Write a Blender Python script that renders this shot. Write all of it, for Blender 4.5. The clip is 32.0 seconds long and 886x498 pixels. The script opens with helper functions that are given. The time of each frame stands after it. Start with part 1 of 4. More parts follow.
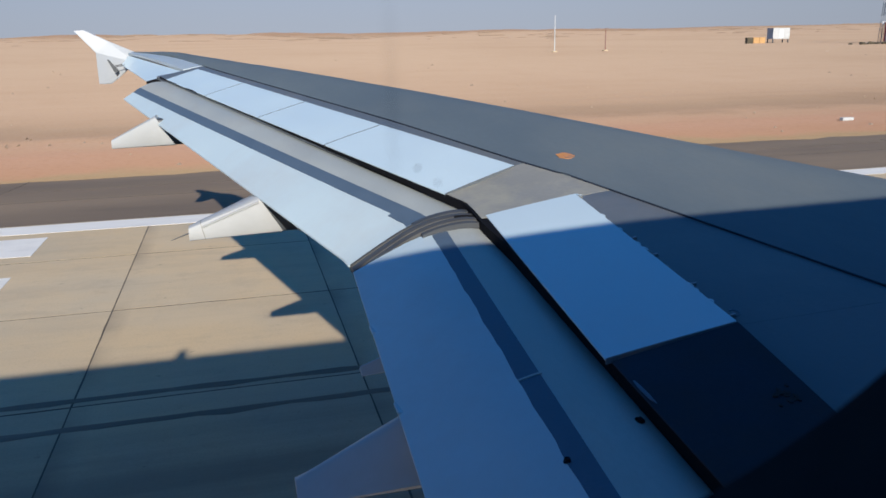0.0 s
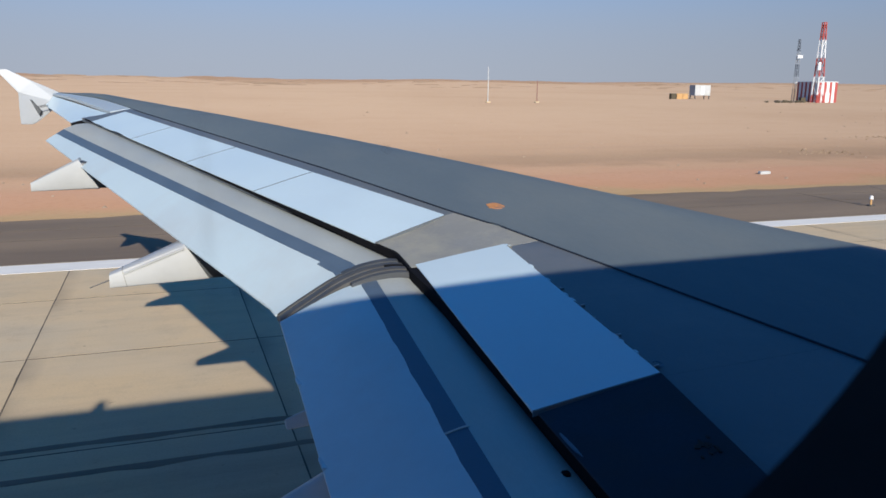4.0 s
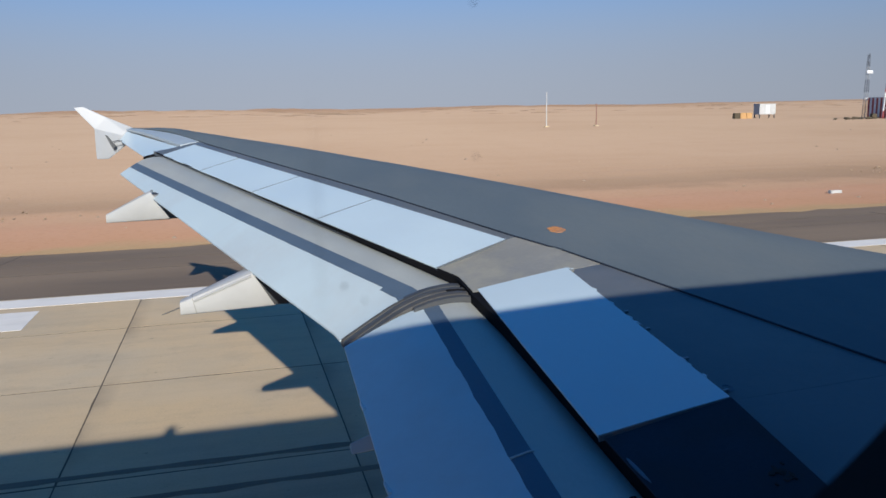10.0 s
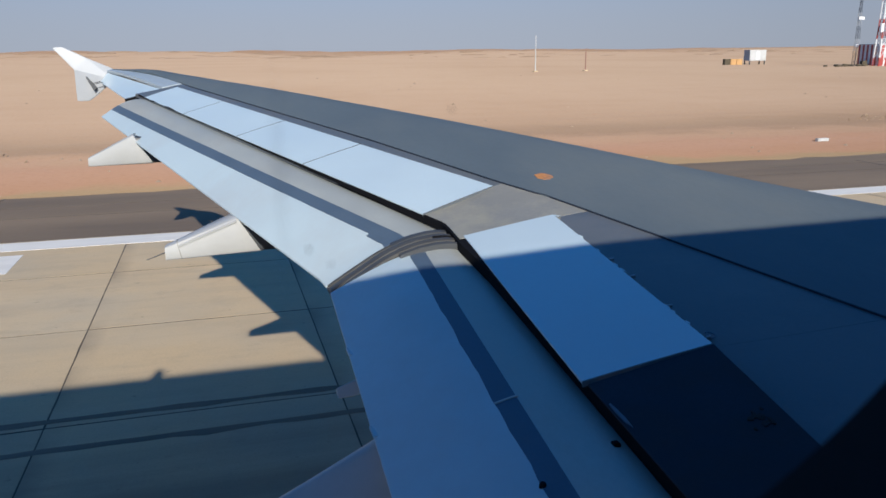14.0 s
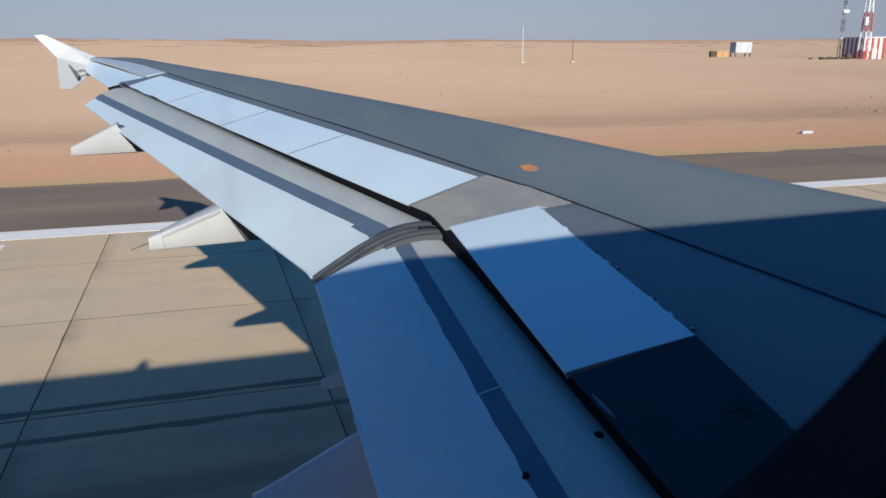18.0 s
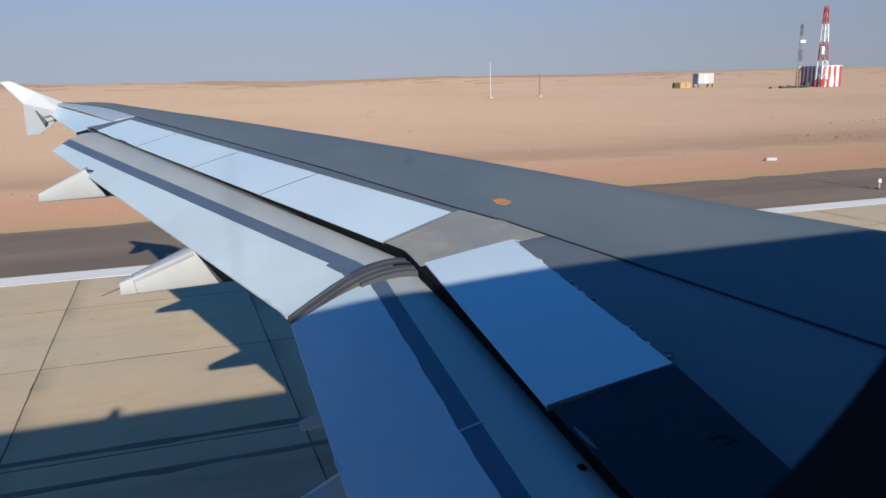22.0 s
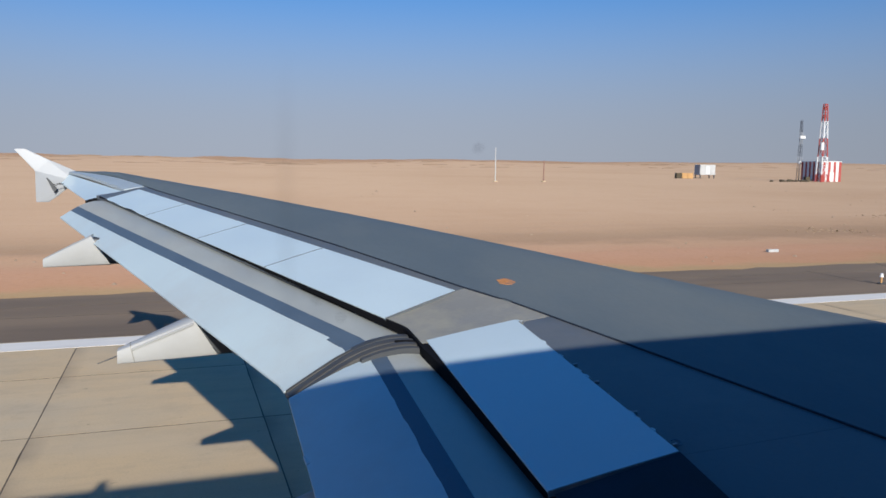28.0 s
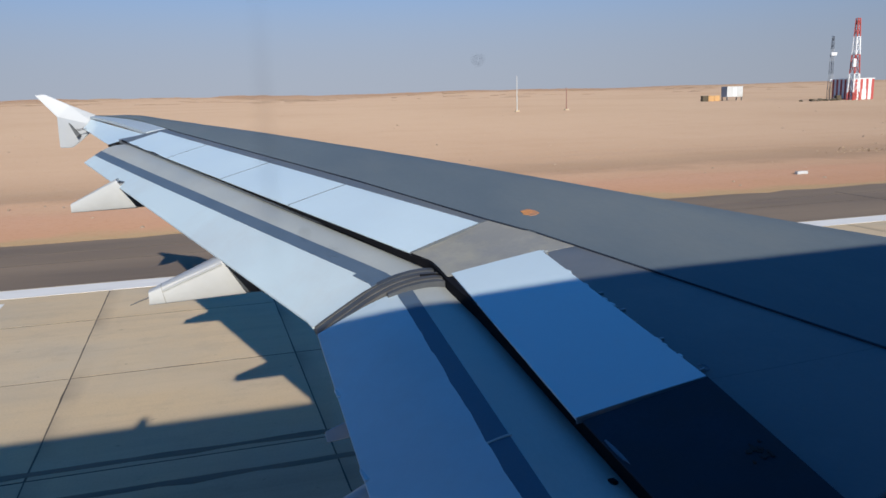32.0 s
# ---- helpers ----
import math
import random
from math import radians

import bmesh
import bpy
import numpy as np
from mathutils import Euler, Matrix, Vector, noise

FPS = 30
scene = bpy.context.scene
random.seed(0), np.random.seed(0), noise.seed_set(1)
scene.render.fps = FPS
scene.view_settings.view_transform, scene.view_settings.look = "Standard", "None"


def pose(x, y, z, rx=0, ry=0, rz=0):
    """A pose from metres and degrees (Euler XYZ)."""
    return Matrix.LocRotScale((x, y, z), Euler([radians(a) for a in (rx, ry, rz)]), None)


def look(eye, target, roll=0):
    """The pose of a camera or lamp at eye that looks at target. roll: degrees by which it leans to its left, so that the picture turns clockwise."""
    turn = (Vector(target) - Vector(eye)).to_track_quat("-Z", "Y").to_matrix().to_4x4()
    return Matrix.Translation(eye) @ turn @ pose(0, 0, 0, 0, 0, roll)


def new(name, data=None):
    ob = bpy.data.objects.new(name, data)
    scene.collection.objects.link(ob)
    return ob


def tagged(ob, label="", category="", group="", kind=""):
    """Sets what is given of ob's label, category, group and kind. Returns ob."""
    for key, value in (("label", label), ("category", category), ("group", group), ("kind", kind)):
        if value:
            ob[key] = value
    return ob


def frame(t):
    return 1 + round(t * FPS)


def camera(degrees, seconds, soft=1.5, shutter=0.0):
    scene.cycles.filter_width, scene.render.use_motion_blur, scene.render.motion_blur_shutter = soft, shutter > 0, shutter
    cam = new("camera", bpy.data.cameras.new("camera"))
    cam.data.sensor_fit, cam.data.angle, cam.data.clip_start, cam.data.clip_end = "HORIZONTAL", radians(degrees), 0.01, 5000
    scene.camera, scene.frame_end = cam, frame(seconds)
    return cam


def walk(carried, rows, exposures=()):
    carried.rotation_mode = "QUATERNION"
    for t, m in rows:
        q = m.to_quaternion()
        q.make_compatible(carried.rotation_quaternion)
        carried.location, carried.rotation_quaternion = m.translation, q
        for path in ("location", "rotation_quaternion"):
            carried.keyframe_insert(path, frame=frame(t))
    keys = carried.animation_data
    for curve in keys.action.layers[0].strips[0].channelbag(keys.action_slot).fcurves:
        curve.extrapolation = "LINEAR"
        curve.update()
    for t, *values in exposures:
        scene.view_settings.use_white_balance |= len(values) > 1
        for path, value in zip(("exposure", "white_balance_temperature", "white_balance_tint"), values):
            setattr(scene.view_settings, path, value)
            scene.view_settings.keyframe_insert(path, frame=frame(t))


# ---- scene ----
# ---- camera ----
cam = camera(58.94, 32.0, soft=1.6)
cam.data.dof.use_dof, cam.data.dof.focus_distance, cam.data.dof.aperture_fstop = True, 9.0, 13.0
# seconds, eye x y z, yaw, pitch and roll in degrees
PATH = [
    (0.0, -1.336, 1.682, 4.599, -14.53, -15.24, -0.98),
    (0.5, -1.341, 1.683, 4.603, -14.75, -12.85, -1.25),
    (1.0, -1.335, 1.689, 4.596, -15.37, -13.49, -0.96),
    (1.5, -1.328, 1.701, 4.604, -17.12, -12.72, -0.79),
    (2.0, -1.328, 1.698, 4.604, -16.00, -13.30, -1.14),
    (2.5, -1.324, 1.696, 4.604, -18.31, -11.67, -0.31),
    (4.5, -1.305, 1.694, 4.615, -19.54, -12.18, 0.64),
    (5.0, -1.309, 1.699, 4.610, -17.92, -12.78, -0.15),
    (5.5, -1.318, 1.693, 4.620, -14.95, -11.78, -1.55),
    (6.0, -1.320, 1.698, 4.623, -13.93, -10.86, -0.20),
    (6.5, -1.311, 1.697, 4.619, -13.90, -4.76, -0.55),
    (7.0, -1.314, 1.689, 4.621, -15.03, -9.68, -0.66),
    (7.5, -1.308, 1.693, 4.610, -15.60, -7.98, -0.39),
    (8.0, -1.318, 1.683, 4.618, -10.15, -1.75, 1.49),
    (8.5, -1.316, 1.680, 4.618, -12.97, -4.12, 1.99),
    (9.0, -1.320, 1.672, 4.624, -11.82, -4.31, 1.45),
    (9.5, -1.321, 1.685, 4.617, -11.85, -5.34, 0.86),
    (10.0, -1.319, 1.679, 4.610, -15.03, -9.98, -1.00),
    (10.5, -1.317, 1.678, 4.620, -16.46, -10.17, 0.20),
    (11.0, -1.320, 1.684, 4.616, -16.11, -8.88, 0.45),
    (11.5, -1.312, 1.692, 4.615, -17.01, -12.23, -0.93),
    (12.0, -1.313, 1.684, 4.623, -17.12, -12.14, -1.12),
    (12.5, -1.307, 1.695, 4.612, -16.64, -12.79, -1.22),
    (13.0, -1.307, 1.695, 4.609, -16.50, -12.81, -0.97),
    (13.5, -1.314, 1.691, 4.617, -16.36, -13.18, -0.54),
    (14.0, -1.312, 1.692, 4.611, -15.95, -13.95, -0.51),
    (14.5, -1.319, 1.687, 4.623, -16.00, -13.62, -0.66),
    (16.5, -1.318, 1.693, 4.614, -16.03, -14.13, -0.08),
    (17.0, -1.316, 1.693, 4.619, -15.87, -14.23, -0.13),
    (17.5, -1.316, 1.691, 4.614, -16.15, -14.15, -0.48),
    (18.0, -1.304, 1.692, 4.613, -16.96, -14.63, -0.11),
    (18.5, -1.313, 1.688, 4.615, -17.73, -13.46, 0.23),
    (19.0, -1.303, 1.696, 4.609, -18.79, -13.57, 0.02),
    (19.5, -1.312, 1.696, 4.612, -18.07, -13.08, 0.17),
    (20.0, -1.310, 1.696, 4.612, -18.63, -12.06, -0.65),
    (20.5, -1.305, 1.691, 4.619, -19.02, -10.91, 0.53),
    (21.0, -1.301, 1.693, 4.620, -19.35, -11.76, -0.10),
    (21.5, -1.312, 1.691, 4.621, -18.83, -12.32, -0.33),
    (22.0, -1.311, 1.694, 4.616, -18.94, -12.08, -1.38),
    (22.5, -1.307, 1.699, 4.611, -19.61, -12.87, -2.17),
    (23.0, -1.313, 1.701, 4.618, -18.97, -12.90, -1.20),
    (23.5, -1.311, 1.693, 4.616, -21.76, -11.25, -1.97),
    (24.0, -1.313, 1.689, 4.621, -21.95, -11.04, -2.77),
    (24.5, -1.313, 1.690, 4.621, -21.98, -9.13, -1.10),
    (25.0, -1.313, 1.689, 4.621, -21.48, -8.47, -2.18),
    (25.5, -1.313, 1.689, 4.622, -21.32, -9.34, -1.98),
    (27.5, -1.299, 1.720, 4.609, -18.48, -9.00, 0.05),
    (28.0, -1.320, 1.713, 4.595, -18.87, -6.20, 0.55),
    (28.5, -1.303, 1.723, 4.600, -19.46, -5.76, -0.82),
    (29.0, -1.303, 1.725, 4.599, -18.35, -5.86, -1.92),
    (29.5, -1.306, 1.707, 4.611, -19.44, -9.67, -1.75),
    (30.0, -1.287, 1.734, 4.585, -17.56, -13.41, -2.47),
    (30.5, -1.300, 1.714, 4.616, -17.16, -13.84, -2.92),
    (31.0, -1.306, 1.717, 4.610, -17.24, -12.80, -2.39),
    (31.5, -1.301, 1.722, 4.614, -16.45, -12.55, -2.24),
    (32.0, -1.311, 1.725, 4.592, -17.04, -11.06, -1.51),
]


def aimed(x, y, z, yaw, pitch, roll):
    a, b = radians(yaw), radians(pitch)
    way = Vector((-math.sin(a) * math.cos(b), math.cos(a) * math.cos(b), math.sin(b)))
    return look((x, y, z), Vector((x, y, z)) + way, roll)


walk(cam, [(t, aimed(*p)) for t, *p in PATH], [(0.0, 0.22, 5400.0, 10.0), (5.0, 0.2, 5400.0, 10.0), (6.0, 0.12, 5400.0, 10.0), (7.2, 0.1, 5400.0, 10.0), (8.0, 0.0, 5400.0, 10.0), (9.4, 0.06, 5400.0, 10.0), (10.0, 0.12, 5400.0, 10.0), (11.3, 0.12, 5400.0, 10.0), (12.5, 0.18, 5400.0, 10.0), (24.0, 0.18, 5400.0, 10.0), (25.0, 0.14, 5400.0, 10.0), (28.0, 0.1, 5400.0, 10.0), (29.2, 0.1, 5400.0, 10.0), (30.0, 0.18, 5400.0, 10.0), (32.0, 0.18, 5400.0, 10.0)])
# ---- sky, sun, exposure ----
SUN_WAY = Vector((0.24, 2.16, -1.0)).normalized()
world = bpy.data.worlds.new("sky")
scene.world = world
world.use_nodes = True
wn = world.node_tree.nodes
sky = wn.new("ShaderNodeTexSky")
sky.sky_type = "NISHITA"
sky.sun_disc = False
sky.sun_elevation = radians(24.7)
sky.sun_rotation = radians(186.3)
sky.altitude = 100.0
sky.air_density = 0.9
sky.dust_density = 0.3
sky.ozone_density = 1.6
wn["Background"].inputs["Strength"].default_value = 0.072
# dust haze that thins out with height above the horizon, all the way round
wl = world.node_tree.links
w_co, w_sep = wn.new("ShaderNodeTexCoord"), wn.new("ShaderNodeSeparateXYZ")
wl.new(w_co.outputs["Generated"], w_sep.inputs[0])
w_map = wn.new("ShaderNodeMapRange")
w_map.interpolation_type = "SMOOTHERSTEP"
for k, value in enumerate((0.0, 0.32, 0.92, 0.0)):
    w_map.inputs[k + 1].default_value = value
wl.new(w_sep.outputs[2], w_map.inputs[0])
w_mix = wn.new("ShaderNodeMix")
w_mix.data_type = "RGBA"
wl.new(w_map.outputs[0], w_mix.inputs[0])
w_deep = wn.new("ShaderNodeMix")
w_deep.data_type, w_deep.blend_type = "RGBA", "MULTIPLY"
w_deep.inputs[0].default_value = 1.0
w_deep.inputs[7].default_value = (0.37, 0.85, 1.20, 1)
wl.new(sky.outputs["Color"], w_deep.inputs[6])
wl.new(w_deep.outputs[2], w_mix.inputs[6])
# the haze scatters most towards the sun and straight away from it, least at right angles
w_dot, w_square, w_phase, w_haze = wn.new("ShaderNodeVectorMath"), wn.new("ShaderNodeMath"), wn.new("ShaderNodeMath"), wn.new("ShaderNodeVectorMath")
w_dot.operation, w_square.operation, w_phase.operation, w_haze.operation = "DOT_PRODUCT", "MULTIPLY", "MULTIPLY_ADD", "SCALE"
wl.new(w_co.outputs["Generated"], w_dot.inputs[0])
w_dot.inputs[1].default_value = SUN_WAY
wl.new(w_dot.outputs["Value"], w_square.inputs[0])
wl.new(w_dot.outputs["Value"], w_square.inputs[1])
wl.new(w_square.outputs[0], w_phase.inputs[0])
w_phase.inputs[1].default_value, w_phase.inputs[2].default_value = 0.575, 0.575
w_haze.inputs[0].default_value = (5.3, 4.85, 4.8)
wl.new(w_phase.outputs[0], w_haze.inputs["Scale"])
wl.new(w_haze.outputs[0], w_mix.inputs[7])
wl.new(w_mix.outputs[2], wn["Background"].inputs["Color"])
sun_data = bpy.data.lights.new("sun", "SUN")
sun_data.energy, sun_data.angle, sun_data.color = 5.2, radians(0.53), (1.0, 0.83, 0.605)
sun = new("sun", sun_data)
sun.matrix_world = look((0, -40, 40), Vector((0, -40, 40)) + SUN_WAY)


# ---- materials ----
def mat(name, colour, rough=0.6, metal=0.0, vary=0.15, scale=3.0, fine=60.0, bump=0.1, dirt=None, dirt_amount=0.3, stretch=(1, 1, 1), spec=0.5, island=0.0):
    """Paint, metal or stone: a colour that drifts at two scales, with stains of another colour and a fine relief."""
    m = bpy.data.materials.new(name)
    m.use_nodes = True
    n, l = m.node_tree.nodes, m.node_tree.links
    b = n["Principled BSDF"]
    b.inputs["Roughness"].default_value, b.inputs["Metallic"].default_value = rough, metal
    b.inputs["Specular IOR Level"].default_value = spec
    tc, mp = n.new("ShaderNodeTexCoord"), n.new("ShaderNodeMapping")
    mp.inputs["Scale"].default_value = stretch
    l.new(tc.outputs["Object"], mp.inputs["Vector"])

    def noise_tex(s, detail=5.0, rough_n=0.6):
        t = n.new("ShaderNodeTexNoise")
        t.inputs["Scale"].default_value, t.inputs["Detail"].default_value, t.inputs["Roughness"].default_value = s, detail, rough_n
        l.new(mp.outputs["Vector"], t.inputs["Vector"])
        return t

    def mix(fac, a, c, blend="MIX"):
        x = n.new("ShaderNodeMix")
        x.data_type, x.blend_type = "RGBA", blend
        for value, socket in ((fac, x.inputs[0]), (a, x.inputs[6]), (c, x.inputs[7])):
            if isinstance(value, bpy.types.NodeSocket):
                l.new(value, socket)
            else:
                socket.default_value = value
        return x.outputs[2]

    def ramp(value, lo, hi, a=0.0, c=1.0):
        r = n.new("ShaderNodeMapRange")
        r.inputs[1].default_value, r.inputs[2].default_value, r.inputs[3].default_value, r.inputs[4].default_value = lo, hi, a, c
        l.new(value, r.inputs[0])
        return r.outputs[0]

    large, small = noise_tex(scale), noise_tex(fine, 3.0)
    base = (*colour, 1)
    dark = (*[c * (1 - vary) for c in colour], 1)
    light = (*[min(1, c * (1 + vary)) for c in colour], 1)
    out = mix(ramp(large.outputs["Fac"], 0.3, 0.7), dark, light)
    out = mix(ramp(small.outputs["Fac"], 0.35, 0.65, 0.0, 0.35), out, dark)
    if dirt:
        stain = noise_tex(scale * 0.45, 8.0, 0.7)
        out = mix(ramp(stain.outputs["Fac"], 0.48, 0.72, 0.0, dirt_amount), out, (*dirt, 1))
    if island:
        info = n.new("ShaderNodeObjectInfo")
        out = mix(ramp(info.outputs["Random"], 0, 1, 0, island), out, (*[c * 0.55 for c in colour], 1))
    l.new(out, b.inputs["Base Color"])
    l.new(ramp(large.outputs["Fac"], 0.3, 0.7, max(0.02, rough - 0.07), min(1, rough + 0.07)), b.inputs["Roughness"])
    if bump:
        bp = n.new("ShaderNodeBump")
        bp.inputs["Strength"].default_value, bp.inputs["Distance"].default_value = bump, 0.01
        l.new(small.outputs["Fac"], bp.inputs["Height"])
        l.new(bp.outputs["Normal"], b.inputs["Normal"])
    return m


M_BOX = mat("wing_box_grey_paint", (0.127, 0.155, 0.172), 0.55, 0.0, 0.12, 0.9, 30, 0.03, (0.175, 0.192, 0.188), 0.75, (1.0, 0.45, 1.0), spec=0.10)
M_AFT = mat("aft_panel_grey_paint", (0.120, 0.136, 0.150), 0.42, 0.0, 0.1, 2.0, 40, 0.04, (0.18, 0.178, 0.172), 0.6, spec=0.25)
M_WORN = mat("worn_grey_paint", (0.265, 0.262, 0.235), 0.5, 0.0, 0.14, 2.4, 40, 0.04, (0.46, 0.42, 0.29), 0.8)
M_TIP = mat("tip_grey_paint", (0.40, 0.46, 0.50), 0.45, 0.0, 0.06, 2.0, 40, 0.03, (0.34, 0.39, 0.43), 0.4)
# metal parts, and the painted shade at the wingtip and fairing gaps
M_ARC = mat("dark_grey_metal_and_shade", (0.062, 0.068, 0.076), 0.5, 0.1, 0.15, 6.0, 60, 0.05, (0.11, 0.105, 0.10), 0.4)
M_WHITE = mat("white_grey_paint", (0.595, 0.710, 0.755), 0.38, 0.0, 0.03, 1.2, 30, 0.02, (0.52, 0.60, 0.64), 0.3)
M_FLAP = mat("flap_white_paint", (0.530, 0.630, 0.665), 0.4, 0.0, 0.03, 1.0, 30, 0.02, (0.46, 0.48, 0.48), 0.6)
M_FENCE = mat("bright_white_paint", (0.385, 0.405, 0.43), 0.35, 0.0, 0.02, 2.0, 30, 0.01, (0.33, 0.34, 0.35), 0.5)
M_NOSE = mat("bare_flap_metal", (0.42, 0.44, 0.41), 0.5, 0.05, 0.08, 2.5, 60, 0.04, (0.33, 0.30, 0.26), 0.5, (1, 0.4, 1))
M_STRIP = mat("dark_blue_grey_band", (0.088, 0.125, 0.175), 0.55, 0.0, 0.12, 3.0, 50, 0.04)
# rubber parts, and the shade painted into the gap under the spoilers
M_SEAL = mat("black_rubber_and_gap_shade", (0.010, 0.010, 0.012), 0.8, 0.0, 0.2, 6.0, 50, 0.05, spec=0.06)
M_STAIN = mat("brown_oil_stain", (0.027, 0.024, 0.022), 0.7, 0.0, 0.3, 20.0, 60, 0.03, (0.02, 0.03, 0.045), 0.8, spec=0.2)
M_SEAM = mat("dark_seam_sealant", (0.027, 0.034, 0.050), 0.7, 0.0, 0.3, 5.0, 50, 0.05, spec=0.15)
M_DARK = mat("black_walkway_coat", (0.020, 0.030, 0.046), 0.75, 0.0, 0.25, 3.0, 80, 0.08, (0.034, 0.030, 0.027), 0.6, spec=0.2)
M_TRACK = mat("weathered_track_metal", (0.088, 0.088, 0.086), 0.55, 0.2, 0.15, 8.0, 70, 0.08, (0.05, 0.05, 0.05), 0.5)
M_FAIR = mat("fairing_cream_paint", (0.45, 0.46, 0.455), 0.42, 0.0, 0.06, 2.5, 40, 0.02, (0.36, 0.36, 0.34), 0.5)
M_ORANGE = mat("orange_paint", (0.60, 0.26, 0.07), 0.6, 0.0, 0.25, 26.0, 80, 0.05, (0.13, 0.14, 0.15), 1.0)
M_HULL = mat("hull_white_paint", (0.72, 0.73, 0.74), 0.35, 0.0, 0.03, 1.0, 30, 0.01)
M_LINING = mat("dark_window_lining", (0.012, 0.012, 0.014), 0.8, 0.0, 0.2, 10.0, 80, 0.05)


def concrete_material():
    """Runway concrete: tan and grey cloudy patches laid over all the slabs, tyre dust along the way, dark grime beside
    the cross joints, painted shade along the middle.
    """
    m = bpy.data.materials.new("runway_concrete")
    m.use_nodes = True
    n, l = m.node_tree.nodes, m.node_tree.links
    b = n["Principled BSDF"]
    b.inputs["Roughness"].default_value = 0.88
    b.inputs["Specular IOR Level"].default_value = 0.2
    geo = n.new("ShaderNodeNewGeometry")

    def tex(s, d, stretch=(1, 1, 1), rough=0.6):
        mp, t = n.new("ShaderNodeMapping"), n.new("ShaderNodeTexNoise")
        mp.inputs["Scale"].default_value = stretch
        l.new(geo.outputs["Position"], mp.inputs["Vector"])
        t.inputs["Scale"].default_value, t.inputs["Detail"].default_value, t.inputs["Roughness"].default_value = s, d, rough
        l.new(mp.outputs["Vector"], t.inputs["Vector"])
        return t.outputs["Fac"]

    def rng(value, lo, hi, a=0.0, c=1.0):
        r = n.new("ShaderNodeMapRange")
        for k, v in enumerate((lo, hi, a, c)):
            r.inputs[k + 1].default_value = v
        l.new(value, r.inputs[0])
        return r.outputs[0]

    def mix(fac, a, c, blend="MIX"):
        x = n.new("ShaderNodeMix")
        x.data_type, x.blend_type = "RGBA", blend
        for value, socket in ((fac, x.inputs[0]), (a, x.inputs[6]), (c, x.inputs[7])):
            if isinstance(value, bpy.types.NodeSocket):
                l.new(value, socket)
            else:
                socket.default_value = value
        return x.outputs[2]

    out = mix(rng(tex(0.16, 5), 0.40, 0.62), (0.700, 0.535, 0.318, 1), (0.585, 0.495, 0.352, 1))
    out = mix(rng(tex(0.7, 6, (0.3, 1, 1), 0.7), 0.48, 0.75, 0, 0.38), out, (0.409, 0.330, 0.235, 1))
    out = mix(rng(tex(2.5, 6, (0.12, 1, 1), 0.7), 0.50, 0.80, 0, 0.25), out, (0.351, 0.284, 0.207, 1))
    out = mix(rng(tex(30.0, 3), 0.45, 0.7, 0, 0.25), out, (0.398, 0.319, 0.212, 1))
    out = mix(rng(tex(5.0, 2), 0.70, 0.78, 0, 0.5), out, (0.187, 0.147, 0.112, 1))
    out = mix(rng(tex(1.1, 7, (0.8, 1, 1), 0.72), 0.54, 0.70, 0, 0.22), out, (0.30, 0.245, 0.18, 1))
    out = mix(rng(tex(3.6, 6, (1, 1, 1), 0.7), 0.56, 0.72, 0, 0.18), out, (0.27, 0.222, 0.168, 1))
    out = mix(rng(tex(0.45, 4, (0.5, 1, 1), 0.6), 0.56, 0.68, 0, 0.40), out, (0.70, 0.56, 0.37, 1))
    # grime beside the joints across the runway
    tc, sep, ab = n.new("ShaderNodeTexCoord"), n.new("ShaderNodeSeparateXYZ"), n.new("ShaderNodeMath")
    l.new(tc.outputs["Generated"], sep.inputs[0])
    ab.operation = "MULTIPLY"
    l.new(rng(sep.outputs[0], 0.0, 0.09, 1.0, 0.0), ab.inputs[0])
    l.new(rng(tex(0.25, 3), 0.42, 0.60, 0.05, 0.6), ab.inputs[1])
    out = mix(ab.outputs[0], out, (0.20, 0.165, 0.13, 1))
    # the fuselage's ground shadow deepened in the colour, in long rubber-like streaks
    place, middle, fuselage_shade = n.new("ShaderNodeSeparateXYZ"), n.new("ShaderNodeMath"), n.new("ShaderNodeMath")
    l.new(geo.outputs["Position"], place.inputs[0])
    middle.operation, fuselage_shade.operation = "ABSOLUTE", "MULTIPLY"
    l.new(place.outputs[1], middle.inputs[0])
    l.new(rng(middle.outputs[0], 9.6, 12.4, 0.62, 0.0), fuselage_shade.inputs[0])
    l.new(rng(tex(1.6, 6, (0.04, 1, 1), 0.6), 0.30, 0.62, 0.45, 1.0), fuselage_shade.inputs[1])
    out = mix(fuselage_shade.outputs[0], out, (0.155, 0.128, 0.105, 1))
    info = n.new("ShaderNodeObjectInfo")
    out = mix(rng(info.outputs["Random"], 0, 1, 0, 0.22), out, (0.36, 0.30, 0.21, 1))
    l.new(out, b.inputs["Base Color"])
    bp = n.new("ShaderNodeBump")
    bp.inputs["Strength"].default_value, bp.inputs["Distance"].default_value = 0.25, 0.01
    l.new(tex(25.0, 3), bp.inputs["Height"])
    l.new(bp.outputs["Normal"], b.inputs["Normal"])
    return m


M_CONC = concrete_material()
M_RED = mat("red_signal_paint", (0.42, 0.07, 0.055), 0.6, 0.0, 0.1, 1.0, 20, 0.02)
M_SLATE = mat("dark_grey_mast_paint", (0.085, 0.095, 0.115), 0.6, 0.1, 0.1, 1.0, 20, 0.02)
M_RUST = mat("faded_red_paint", (0.26, 0.13, 0.10), 0.7, 0.0, 0.15, 1.0, 20, 0.02, (0.22, 0.19, 0.17), 0.5)
M_GALV = mat("galvanised_grey", (0.36, 0.37, 0.38), 0.5, 0.3, 0.1, 1.0, 20, 0.02)
